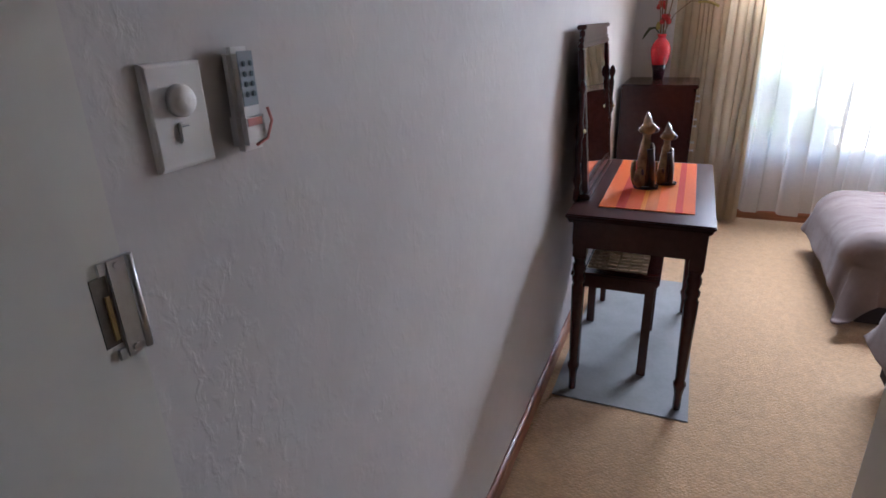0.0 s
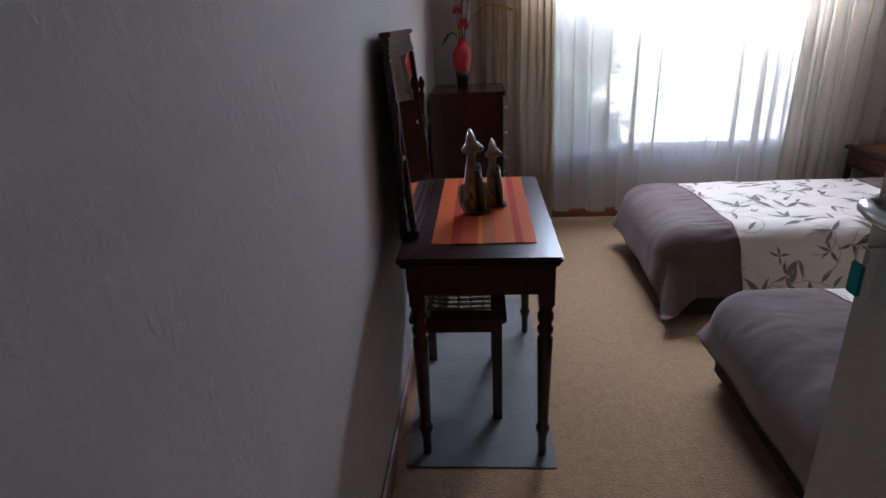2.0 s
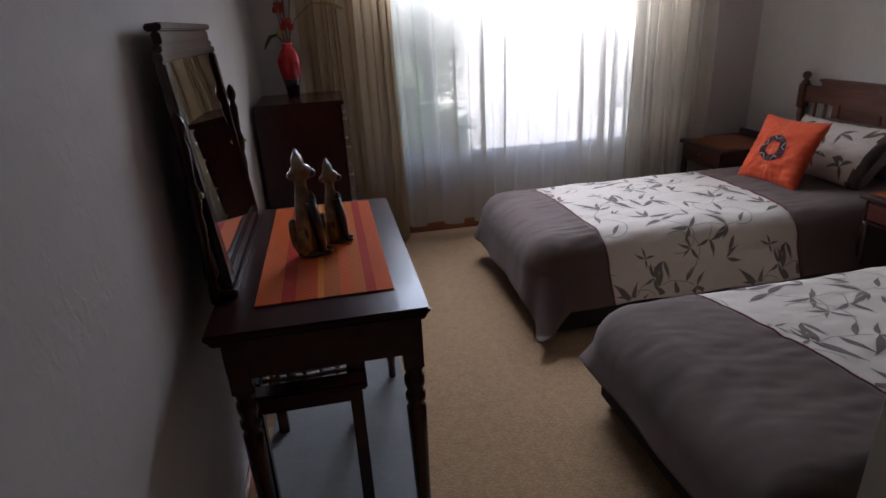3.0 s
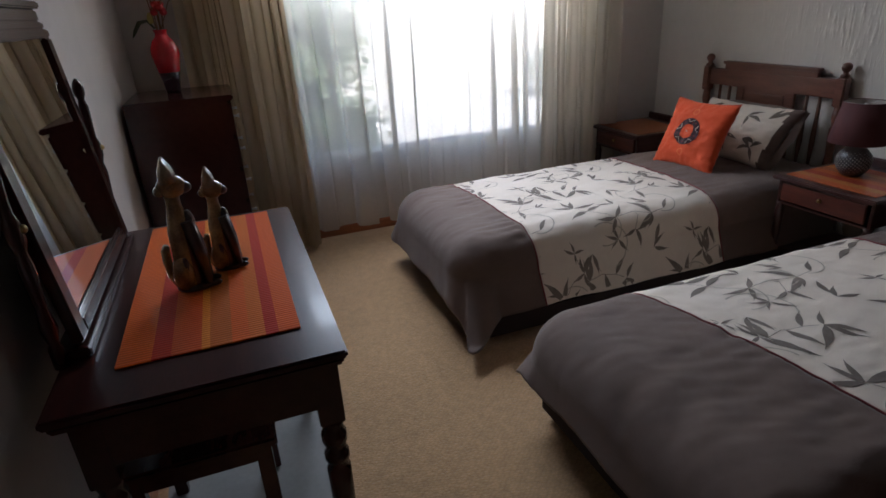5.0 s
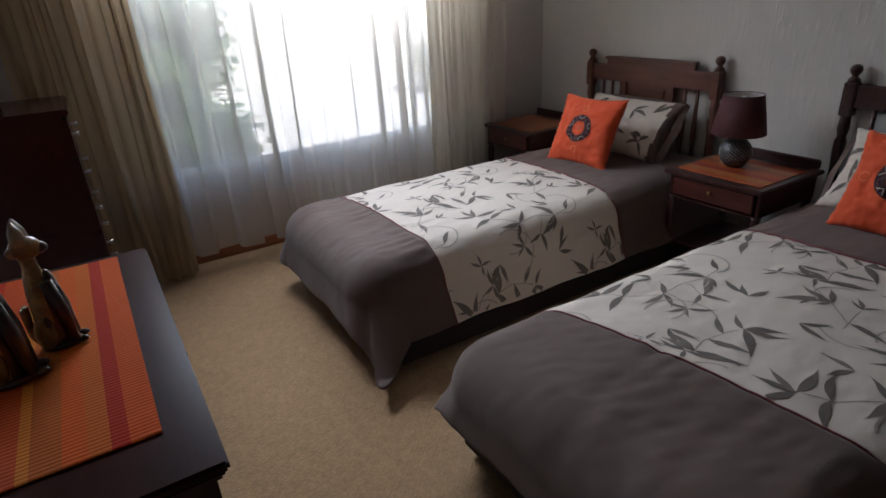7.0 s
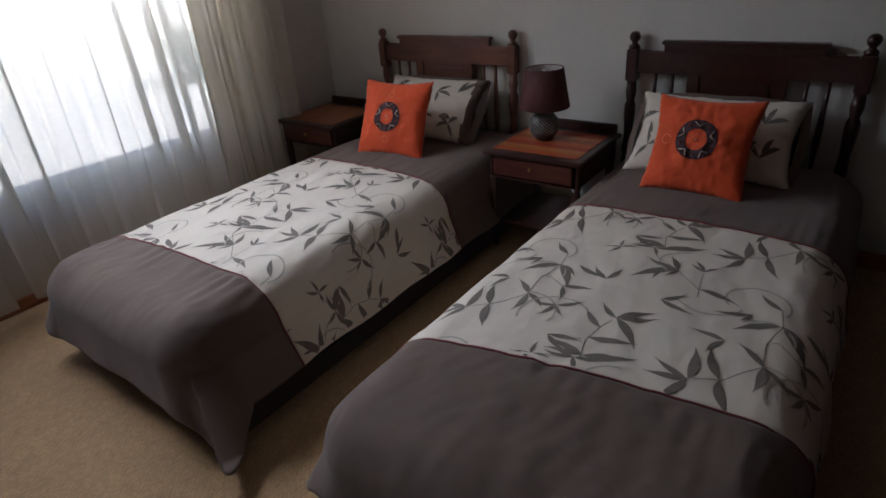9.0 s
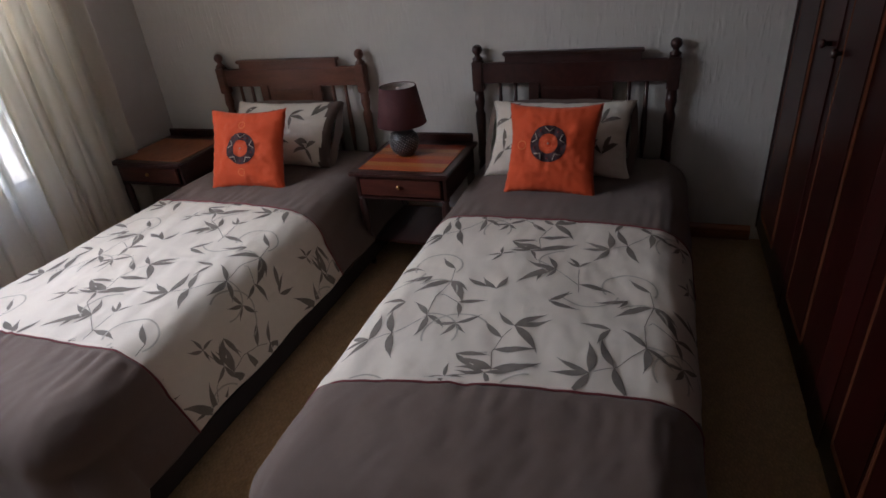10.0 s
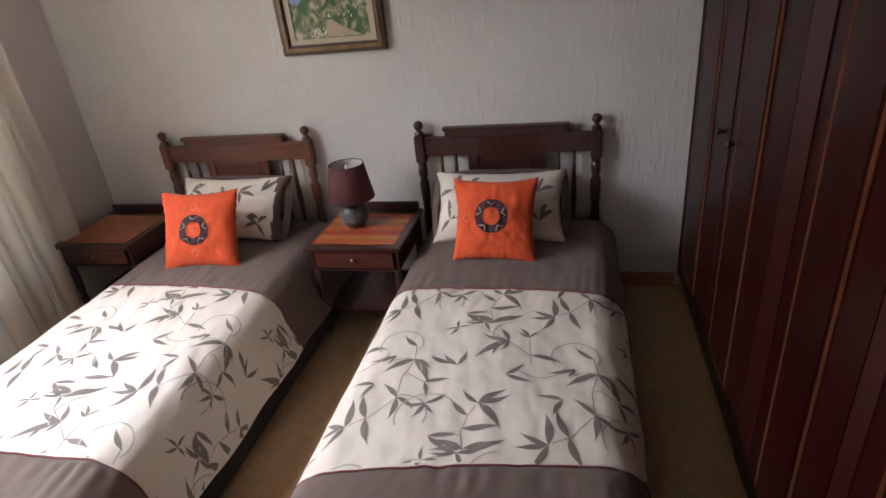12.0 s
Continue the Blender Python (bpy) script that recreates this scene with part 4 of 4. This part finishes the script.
def duvet(cy, half, top, x_head, x_foot, sides, foot, band, skews, seed, loose, origin, label):
    fn, t_flat = duvet_surface(cy, half, top, x_head, x_foot, seed, (x_head - band[1], x_head - band[0]), loose, sides, foot)
    flat = half - 0.15
    smin, smax, tmax = -flat - sides[0], flat + sides[1], t_flat + foot
    t1, t2 = x_head - band[1], x_head - band[0]
    th = thing("duvet", (0, 0, 0), label, "duvet", "duvets on the single beds")

    def sheet(ta, tb, nt, ka=0.0, kb=0.0):
        def f(u, v):
            s = smin + (smax - smin) * u
            return fn(s, ta + ka * s + (tb + kb * s - ta - ka * s) * v)
        return grid(f, 170, nt)

    def solid(bm, name, mat, lab):
        o = part(name, bm, mat, th, lab)
        m = o.modifiers.new("thickness", "SOLIDIFY")
        m.thickness, m.offset = 0.010, 0
        return o
    solid(sheet(-0.0, t1, 24, 0, skews[1]), "head_panel", TAUPE, "plain taupe head end")
    solid(sheet(t1, t2, 60, skews[1], skews[0]), "printed_panel", CREAM, "cream panel printed with taupe leaf sprigs")
    solid(sheet(t2, tmax, 50, skews[0], 0), "foot_panel", TAUPE, "plain taupe foot end")
    for t, skew in ((t1, skews[1]), (t2, skews[0])):
        pts = []
        for k in range(73):
            s = smin + (smax - smin) * k / 72
            p = fn(s, t + skew * s)
            out = Vector((0, (p.y - cy) * 0.6, 0.5 if abs(s) < flat + 0.05 else 0.0))
            pts.append(p + out.normalized() * 0.006)
        part("piping", tube(pts, 0.0036, 6), PIPING, th)
    rnd = random.Random(seed * 7 + 1)
    bm = bmesh.new()
    woven_print(fn, origin, bm, rnd, (smin, smax, t1, t2, skews))
    tagged(part("leaf_print", bm, [LEAF, TENDRIL], th, "printed taupe bamboo-like leaves and tendrils"), kind="stuff")
    return th, fn


def bed(cy, wood, lab, my, side, far):
    t = thing("single_bed", (0, 0, 0), lab, "bed", "single beds")
    b = box((1.25, my - side, 0.03), (3.34, my + far, 0.135), 0.01)
    box((1.30, my - 0.42, 0.1355), (3.34, my + 0.36, 0.27), 0.01, b)
    part("bed_base", b, BLACK_CLOTH, t, "dark upholstered bed base")
    for x in (1.42, 3.2):
        for y in (-0.36, 0.36):
            part("castor", lathe([(0.02, 0), (0.024, 0.02), (0.015, 0.055)], (x, my + y, 0), 12), BLACK, t)
    part("mattress", box((1.33, my - 0.40, 0.27), (3.34, my + 0.40, 0.42), 0.06), CREAM, t)
    hb = part("headboard_panel", box((3.385, cy - 0.195, 0.40), (3.403, cy + 0.195, 0.80), 0.003), wood, t)
    part("raised_panel", box((3.377, cy - 0.135, 0.46), (3.385, cy + 0.135, 0.775), 0.006), wood, hb)
    for y in (-0.173, 0.173):
        part("panel_stile", box((3.375, cy + y - 0.026, 0.40), (3.3845, cy + y + 0.026, 0.80), 0.003), wood, hb)
    b = box((3.378, cy - 0.43, 0.795), (3.408, cy + 0.43, 0.895), 0.005)
    box((3.378, cy - 0.315, 0.895), (3.408, cy + 0.315, 0.925), 0.003, b)
    part("top_rail", b, wood, t)
    part("crest_moulding", box((3.366, cy - 0.325, 0.925), (3.414, cy + 0.325, 0.943), 0.005), wood, t)
    part("lower_rail", box((3.38, cy - 0.43, 0.36), (3.406, cy + 0.43, 0.40), 0.004), wood, t)
    for y in (-0.345, -0.268, 0.268, 0.345):
        part("spindle", lathe([(0.007, 0), (0.009, 0.05), (0.015, 0.14), (0.014, 0.2), (0.010, 0.30), (0.009, 0.395)], (3.393, cy + y, 0.40), 10), wood, t)
    for y in (-0.455, 0.455):
        b = lathe([(0.018, 0), (0.018, 0.10), (0.024, 0.13), (0.024, 0.36), (0.017, 0.38), (0.025, 0.42), (0.020, 0.50), (0.026, 0.60), (0.026, 0.64), (0.018, 0.66), (0.026, 0.70), (0.021, 0.755)], (3.395, cy + y, 0), 16)
        box((3.368, cy + y - 0.027, 0.755), (3.422, cy + y + 0.027, 0.905), 0.006, b)
        lathe([(0.024, 0.905), (0.026, 0.915), (0.014, 0.925), (0.013, 0.932), (0.022, 0.942), (0.026, 0.955), (0.022, 0.97), (0.010, 0.979)], (3.395, cy + y, 0), 16, b)
        part("headboard_post", b, wood, t)
    return t


BLACK_CLOTH = material("dark_base_cloth", (0.022, 0.014, 0.013), 0.9, vary=0.15, scale=12)
BED1, BED2 = 7.30, 5.74
bed(BED1, BROWN, "single bed with a warm brown wooden headboard near the window", 7.22, 0.575, 0.36)
bed(BED2, DARKX, "single bed with a dark mahogany headboard near the wardrobe", 5.70, 0.42, 0.46)
d1, fn1 = duvet(7.22, 0.51, 0.440, 3.33, 1.17, (0.39, 0.33), 0.36, (1.515, 2.555), (0.05, -0.03), 1, 1.85, (-0.45, 1.150), "taupe duvet with a leaf-printed cream panel on the window bed")
d2, fn2 = duvet(5.69, 0.51, 0.445, 3.33, 1.17, (0.365, 0.36), 0.31, (1.63, 2.585), (0.15, 0.0), 2, 4.5, (0.245, 1.235), "taupe duvet with leaf-printed cream panel on the bed near the wardrobe")


def pillow_shape(w, h_, t, seed, nu=28, nv=28, pinch=0.11):
    """A stuffed cushion lying in the local x (width), z (height) plane, its face towards -y."""
    def side(sg):
        def fn(u, v):
            a, b_ = 2 * u - 1, 2 * v - 1
            pinx = 1 - pinch * (1 - abs(b_) ** 2.0)
            pinz = 1 - pinch * (1 - abs(a) ** 2.0)
            fat = ((1 - a * a) * (1 - b_ * b_)) ** 0.42
            wr = noise.noise((a * 3 + seed, b_ * 3, seed)) * 0.20 + noise.noise((a * 8, b_ * 8 + seed, 1)) * 0.10 + noise.noise((a * 17, b_ * 9 + seed, 5)) * 0.05
            gather = 0.0035 * math.sin(a * 34 + seed) * abs(b_) ** 8 + 0.0035 * math.sin(b_ * 31 + seed) * abs(a) ** 8
            wx, wz = noise.noise((b_ * 2, seed, 7)) * 0.02, noise.noise((a * 2, seed, 9)) * 0.02
            return (a * w / 2 * (pinx + wx), sg * t / 2 * fat * (1 + wr) + gather, h_ / 2 + b_ * h_ / 2 * (pinz + wz))
        return fn
    return side


def cushion(name, at, w, h_, t, lean, turn, seed, mat, label, category):
    th = thing(name, at, label, category)
    th.matrix_basis = pose(*at) @ pose(0, 0, 0, 0, 0, turn) @ pose(0, 0, 0, lean, 0, 0)
    sd = pillow_shape(w, h_, t, seed)
    bm = grid(sd(-1), 44, 44)
    grid(sd(1), 44, 44, 0, bm)
    bmesh.ops.remove_doubles(bm, verts=bm.verts, dist=0.0004)
    bmesh.ops.recalc_face_normals(bm, faces=bm.faces)
    part("cover", bm, mat, th)
    return th, sd(-1)


def on_face(fn, w, h_, x, z, lift=0.0018):
    p = Vector(fn(x / w + 0.5, z / h_ + 0.5))
    p.y -= lift
    return p


def motif(th, fn, w, h_, cx, cz, rings=((0.0, 0.128), (0.0, -0.128))):
    """Embroidered ring of dark cloth with pale zigzags round an orange centre."""
    def ring(r0, r1, n=36, lift=0.002):
        bm = bmesh.new()
        a = [(bm.verts.new(on_face(fn, w, h_, cx + r0 * math.cos(k * 2 * math.pi / n), cz + r0 * math.sin(k * 2 * math.pi / n), lift)), bm.verts.new(on_face(fn, w, h_, cx + (r0 + r1) / 2 * math.cos(k * 2 * math.pi / n), cz + (r0 + r1) / 2 * math.sin(k * 2 * math.pi / n), lift)), bm.verts.new(on_face(fn, w, h_, cx + r1 * math.cos(k * 2 * math.pi / n), cz + r1 * math.sin(k * 2 * math.pi / n), lift))) for k in range(n)]
        for k in range(n):
            for q in (0, 1):
                bm.faces.new((a[k][q], a[k][q + 1], a[(k + 1) % n][q + 1], a[(k + 1) % n][q]))
        return bm
    part("embroidered_ring", ring(0.046, 0.086, 40, 0.0032), EMBROID, th, "dark embroidered ring")
    for k in range(5):
        a0 = k * 2 * math.pi / 5 + 0.3
        pts = [on_face(fn, w, h_, cx + r * math.cos(a0 + d), cz + r * math.sin(a0 + d), 0.005) for d, r in ((-0.27, 0.079), (0, 0.058), (0.27, 0.079))]
        part("zigzag_stitch", tube(pts, 0.0022, 5), PALE, th)
        ax = a0 + math.pi / 5
        part("bead", ball(on_face(fn, w, h_, cx + 0.068 * math.cos(ax), cz + 0.068 * math.sin(ax), 0.003), 0.005, None, 0, 8), PIPING, th)
    part("centre_ring", ring(0.019, 0.0205, 24, 0.003), PALE_OR, th)
    part("centre_bead", ball(on_face(fn, w, h_, cx, cz, 0.003), 0.004, None, 0, 8), PALE, th)
    for x, z in rings:
        bm = bmesh.new()
        n = 20
        a = [(bm.verts.new(on_face(fn, w, h_, cx + x + 0.017 * math.cos(k * 2 * math.pi / n), cz + z + 0.017 * math.sin(k * 2 * math.pi / n), 0.0025)), bm.verts.new(on_face(fn, w, h_, cx + x + 0.021 * math.cos(k * 2 * math.pi / n), cz + z + 0.021 * math.sin(k * 2 * math.pi / n), 0.0025))) for k in range(n)]
        for k in range(n):
            bm.faces.new((a[k][0], a[k][1], a[(k + 1) % n][1], a[(k + 1) % n][0]))
        part("small_ring", bm, PALE_OR, th)


PALE_OR = material("light_orange_thread", (0.80, 0.20, 0.06), 0.7, vary=0.05)


def pillow(cy, seed, label, band):
    w, h_ = 0.67, 0.38
    th, fn = cushion("pillow", (3.05, cy, 0.437), w, h_, 0.17, -38, -90, seed, CREAM, label, "pillow")
    if band:
        cover = th.children[0].data
        cover.materials.append(TAUPE)
        for f in cover.polygons:
            f.material_index = 1 if f.center.x > 0.405 * w else 0
    rnd = random.Random(seed)
    bm = bmesh.new()
    surf = lambda s, t: Vector(fn(min(max(s / w + 0.5, 0.01), 0.99), min(max(t / h_ + 0.5, 0.01), 0.99))) + Vector((0, -0.002, 0))

    for i in range(5):
        for j in range(2):
            s, t = -0.26 + 0.125 * i + rnd.uniform(-0.03, 0.03), -0.09 + 0.16 * j + rnd.uniform(-0.03, 0.03)
            for k in range(3):
                a, ln = rnd.uniform(0, 6.28), rnd.uniform(0.07, 0.115)
                q = [(s + math.cos(a) * ln * f_, t + math.sin(a) * ln * f_ + 0.012 * math.sin(f_ * 3)) for f_ in (0, 0.25, 0.5, 0.75, 1.0)]
                prev = None
                for (x, z), wd in zip(q, (0.0005, 0.008, 0.011, 0.008, 0.0004)):
                    pr = (bm.verts.new(surf(x - math.sin(a) * wd, z + math.cos(a) * wd)), bm.verts.new(surf(x + math.sin(a) * wd, z - math.cos(a) * wd)))
                    if prev:
                        bm.faces.new((prev[0], prev[1], pr[1], pr[0]))
                    prev = pr
    tagged(part("leaf_print", bm, LEAF, th, "printed taupe leaves"), kind="stuff")

    def flange(u, v):
        a = u * 2 * math.pi
        c, s_ = math.cos(a), math.sin(a)
        k = 1 / max(abs(c), abs(s_))
        k = k ** 0.85
        e = 1 + 0.10 * v
        return (c * k * w / 2 * (0.95 + 0.09 * v), 0.006 * math.sin(a * 9) * v + 0.022 * v, h_ / 2 + s_ * k * h_ / 2 * (0.93 + 0.15 * v))
    part("flange", grid(flange, 64, 2), TAUPE, th, "taupe border of the pillow case")
    return th


pillow(7.26, 11, "cream leaf-printed pillow with a taupe border leaning on the brown headboard", True)
pillow(5.76, 12, "cream leaf-printed pillow with a taupe border leaning on the dark headboard", False)
c1, f1 = cushion("cushion", (2.75, 7.235, 0.425), 0.42, 0.41, 0.14, -26, -84, 21, ORANGE, "orange square cushion with an embroidered ring on the window bed", "cushion")
motif(c1, f1, 0.42, 0.41, 0.0, 0.0)
c2, f2 = cushion("cushion", (2.85, 5.755, 0.435), 0.40, 0.40, 0.14, -26, -92, 22, ORANGE, "orange square cushion with embroidered ring on the bed near the wardrobe", "cushion")
motif(c2, f2, 0.40, 0.40, -0.005, 0.02, ((-0.128, -0.01),))


# ---- bedside tables and lamp ----
def bedside(y0, label, mat):
    t = thing("bedside_table", (2.83, y0, 0.0), label, "bedside table", "bedside tables")
    part("tabletop", box((0, 0, 0.493), (0.50, 0.50, 0.515), 0.005), DARKX, t)
    part("back_rail", box((0.475, 0.02, 0.516), (0.495, 0.48, 0.56), 0.005), DARKX, t)
    for a in (0.02, 0.465):
        part("side_panel", box((0.03, a, 0.38), (0.48, a + 0.015, 0.493), 0.002), DARKX, t)
    part("back_panel", box((0.465, 0.035, 0.38), (0.48, 0.465, 0.493), 0.002), DARKX, t)
    part("bottom_panel", box((0.03, 0.035, 0.375), (0.465, 0.465, 0.385), 0), DARKX, t)
    d = part("drawer_front", box((0.018, 0.045, 0.395), (0.032, 0.455, 0.485), 0.004), BROWN2, t, "reddish drawer front")
    if mat:
        part("drawer_knob", ball((0.008, 0.25, 0.447), 0.010), BRASS, d)
    for x, y in ((0.045, 0.035), (0.045, 0.465), (0.455, 0.035), (0.455, 0.465)):
        part("leg", lathe([(0.012, 0), (0.016, 0.02), (0.018, 0.1), (0.022, 0.16), (0.015, 0.18), (0.021, 0.22), (0.022, 0.34), (0.016, 0.36), (0.022, 0.38)], (x, y, 0), 12), DARKX, t)
    part("shelf", box((0.045, 0.035, 0.13), (0.455, 0.465, 0.145), 0.003), DARKX, t)
    m = thing("table_mat", (2.83 + 0.045, y0 + 0.035, 0.516), "striped orange-brown woven mat on top of the bedside table", "table mat", "mats on the bedside tables")
    part("mat_cloth", box((0, 0, 0), (0.37, 0.43, 0.003), 0.001), mat, m)


NS_MAT2 = material("brown_table_mat", (0.30, 0.10, 0.035), 0.6, vary=0.2, scale=6, stretch=(1, 8, 1), coat=0.3)
BROWN2 = material("drawer_red_brown", (0.085, 0.022, 0.014), 0.35, vary=0.35, scale=5, stretch=(1, 1, 8), coat=0.3)
bedside(6.20, "dark wooden bedside table with one drawer between the beds", NS_MAT)
bedside(7.72, "dark wooden bedside table beside the curtain", NS_MAT2)

lamp = thing("table_lamp", (3.09, 6.505, 0.520), "table lamp with a burgundy shade and pebbled round base, unlit", "table lamp")
part("lamp_base", lathe([(0.035, 0), (0.045, 0.006), (0.066, 0.035), (0.073, 0.065), (0.066, 0.10), (0.045, 0.125), (0.02, 0.138), (0.012, 0.142), (0.012, 0.165)], n=28), POT, lamp)
b = bmesh.new()
for k in range(420):
    z = 1 - 2 * (k + 0.5) / 420
    if abs(z) > 0.9:
        continue
    a, q = k * 2.399963, math.sqrt(1 - z * z)
    ball((0.0715 * q * math.cos(a), 0.0715 * q * math.sin(a), 0.067 + 0.066 * z), 0.0036, b, 0, 6)
tagged(part("pebbles", b, POT_DOT, lamp, "pale raised dots on the lamp base"), kind="stuff")
part("lamp_shade", lathe([(0.118, 0.155), (0.121, 0.157), (0.088, 0.338), (0.085, 0.338), (0.085, 0.336), (0.1165, 0.158)], n=36, caps=False), SHADE, lamp, "burgundy fabric shade")
part("shade_lining", lathe([(0.1155, 0.159), (0.0845, 0.335)], n=36, caps=False), SHADE_IN, lamp)
for a in (0, 2.09, 4.19):
    part("shade_spoke", tube([(0.008 * math.cos(a), 0.008 * math.sin(a), 0.325), (0.086 * math.cos(a), 0.086 * math.sin(a), 0.333)], 0.0014, 6), STEEL, lamp)
part("bulb_holder", lathe([(0.012, 0.165), (0.016, 0.17), (0.016, 0.21), (0.010, 0.215), (0.008, 0.33)], n=12), PLASTIC, lamp)

# ---- picture ----
pic = thing("picture", (3.436, 6.595, 1.345), "small framed landscape painting in a gilded frame above the bedside table", "picture")
for nm, lo, hi in (("frame_bottom", (-0.03, -0.285, 0), (0, 0.285, 0.05)), ("frame_top", (-0.03, -0.285, 0.42), (0, 0.285, 0.47)), ("frame_side", (-0.03, -0.285, 0.05), (0, -0.235, 0.42)), ("frame_side", (-0.03, 0.235, 0.05), (0, 0.285, 0.42))):
    part(nm, box(lo, hi, 0.006), FRAME_D, pic)
b = bmesh.new()
for lo, hi in (((-0.036, -0.262, 0.018), (-0.028, 0.262, 0.036)), ((-0.036, -0.262, 0.434), (-0.028, 0.262, 0.452)), ((-0.036, -0.262, 0.036), (-0.028, -0.244, 0.434)), ((-0.036, 0.244, 0.036), (-0.028, 0.262, 0.434))):
    box(lo, hi, 0.003, b)
part("gilt_bead", b, GILT, pic)
b = bmesh.new()
for lo, hi in (((-0.02, -0.235, 0.05), (-0.012, 0.235, 0.075)), ((-0.02, -0.235, 0.395), (-0.012, 0.235, 0.42)), ((-0.02, -0.235, 0.075), (-0.012, -0.205, 0.395)), ((-0.02, 0.205, 0.075), (-0.012, 0.235, 0.395))):
    box(lo, hi, 0.001, b)
part("linen_slip", b, LINEN, pic, "pale linen slip inside the frame")
SCENE = bpy.data.materials.new("painted_landscape")
SCENE.use_nodes = True
sn, sl = SCENE.node_tree.nodes, SCENE.node_tree.links
stc, snz, srp = sn.new("ShaderNodeTexCoord"), sn.new("ShaderNodeTexNoise"), sn.new("ShaderNodeValToRGB")
snz.inputs["Scale"].default_value, snz.inputs["Detail"].default_value, snz.inputs["Distortion"].default_value = 16, 4, 1.5
sl.new(stc.outputs["Object"], snz.inputs["Vector"]), sl.new(snz.outputs[0], srp.inputs[0])
cols = [(0.0, (0.03, 0.07, 0.03)), (0.40, (0.06, 0.12, 0.04)), (0.47, (0.15, 0.20, 0.07)), (0.53, (0.24, 0.24, 0.12)), (0.60, (0.42, 0.36, 0.22)), (0.66, (0.55, 0.52, 0.42))]
while len(srp.color_ramp.elements) < len(cols):
    srp.color_ramp.elements.new(0.5)
for e, (p_, c_) in zip(srp.color_ramp.elements, cols):
    e.position, e.color = p_, (*c_, 1)
sl.new(srp.outputs[0], sn["Principled BSDF"].inputs["Base Color"])
sn["Principled BSDF"].inputs["Roughness"].default_value = 0.5
part("canvas", box((-0.012, -0.205, 0.075), (-0.006, 0.205, 0.395), 0), SCENE, pic, "painting of trees, white flowers and a path")
SKYP, PATHP, WHITEP = material("painted_sky", (0.30, 0.40, 0.62), 0.5, vary=0.1), material("painted_path", (0.50, 0.40, 0.27), 0.5, vary=0.15, scale=30), material("painted_white", (0.75, 0.74, 0.66), 0.5)
b = bmesh.new()
b.faces.new([b.verts.new((-0.0135, y, z)) for y, z in ((0.203, 0.39), (0.12, 0.39), (0.125, 0.27), (0.16, 0.24), (0.203, 0.25))])
part("painted_sky", b, SKYP, pic)
b = bmesh.new()
b.faces.new([b.verts.new((-0.0135, y, z)) for y, z in ((0.02, 0.08), (-0.16, 0.08), (-0.07, 0.12), (-0.01, 0.16), (0.02, 0.16), (0.03, 0.11))])
part("painted_path", b, PATHP, pic)
rnd = random.Random(9)
for k in range(26):
    cy_, cz_ = (rnd.uniform(0.03, 0.12), rnd.uniform(0.085, 0.125)) if k < 14 else (rnd.uniform(-0.15, 0.02), rnd.uniform(0.17, 0.26))
    b = bmesh.new()
    b.faces.new([b.verts.new((-0.0145, cy_ + dy, cz_ + dz)) for dy, dz in ((-0.003, -0.006), (0.003, -0.005), (0.004, 0.006), (-0.002, 0.007))])
    part("painted_flower", b, WHITEP, pic)

# ---- wardrobe ----
wd = thing("wardrobe", (1.02, 4.24, 0.0), "built-in red mahogany wardrobe with tall panelled doors", "wardrobe")
FY = 0.58
part("carcass", box((0, 0, 0.07), (W - 1.02, FY - 0.002, H - 0.002), 0.002), REDWOOD, wd)
part("plinth", box((0.01, 0, 0), (W - 1.02, FY - 0.045, 0.069), 0.002), REDWOOD, wd)
# each row: west edge, east edge, panel west, panel east, knob
for x0, x1, pa, pb, kx in ((1.702, 2.398, 1.97, 2.285, 1.765), (1.113, 1.698, 1.315, 1.59, 1.605), (0.523, 1.107, 0.663, 0.880, 0), (0.006, 0.519, 0.14, 0.36, 0)):
    dd = part("wardrobe_door", box((x0, FY, 0.085), (x1, FY + 0.022, 2.45), 0.003), REDWOOD, wd)
    part("door_panel", box((pa + 0.012, FY + 0.022, 0.212), (pb - 0.012, FY + 0.030, 2.33), 0.006), REDWOOD, dd)
    part("stile", box((pb + 0.085, FY + 0.0222, 0.088), (x1 - 0.003, FY + 0.0255, 2.447), 0.0015), STILE, dd, "redder stile along the hinge edge")
    b = bmesh.new()
    for xa in (pa - 0.004, pa + 0.005, pb - 0.009, pb):
        box((xa, FY + 0.0222, 0.195), (xa + 0.0035, FY + 0.0285, 2.345), 0.0015, b)
    for za in (0.188, 0.198, 2.345):
        box((pa - 0.004, FY + 0.0222, za), (pb + 0.0035, FY + 0.0285, za + 0.0035), 0.0015, b)
    part("bead", b, BEAD, dd, "gilt-brown bead round the panel")
    if kx:
        b = lathe([(0.008, 0), (0.007, 0.014), (0.013, 0.020), (0.015, 0.027), (0.010, 0.034)], n=14)
        bmesh.ops.rotate(b, verts=b.verts, matrix=Matrix.Rotation(radians(-90), 3, "X"))
        bmesh.ops.translate(b, verts=b.verts, vec=(kx, FY + 0.022, 1.045))
        part("door_knob", b, DARKX, dd)
part("end_stile", box((0.0, FY + 0.003, 2.455), (2.42, FY + 0.02, 2.54), 0.003), REDWOOD, wd)
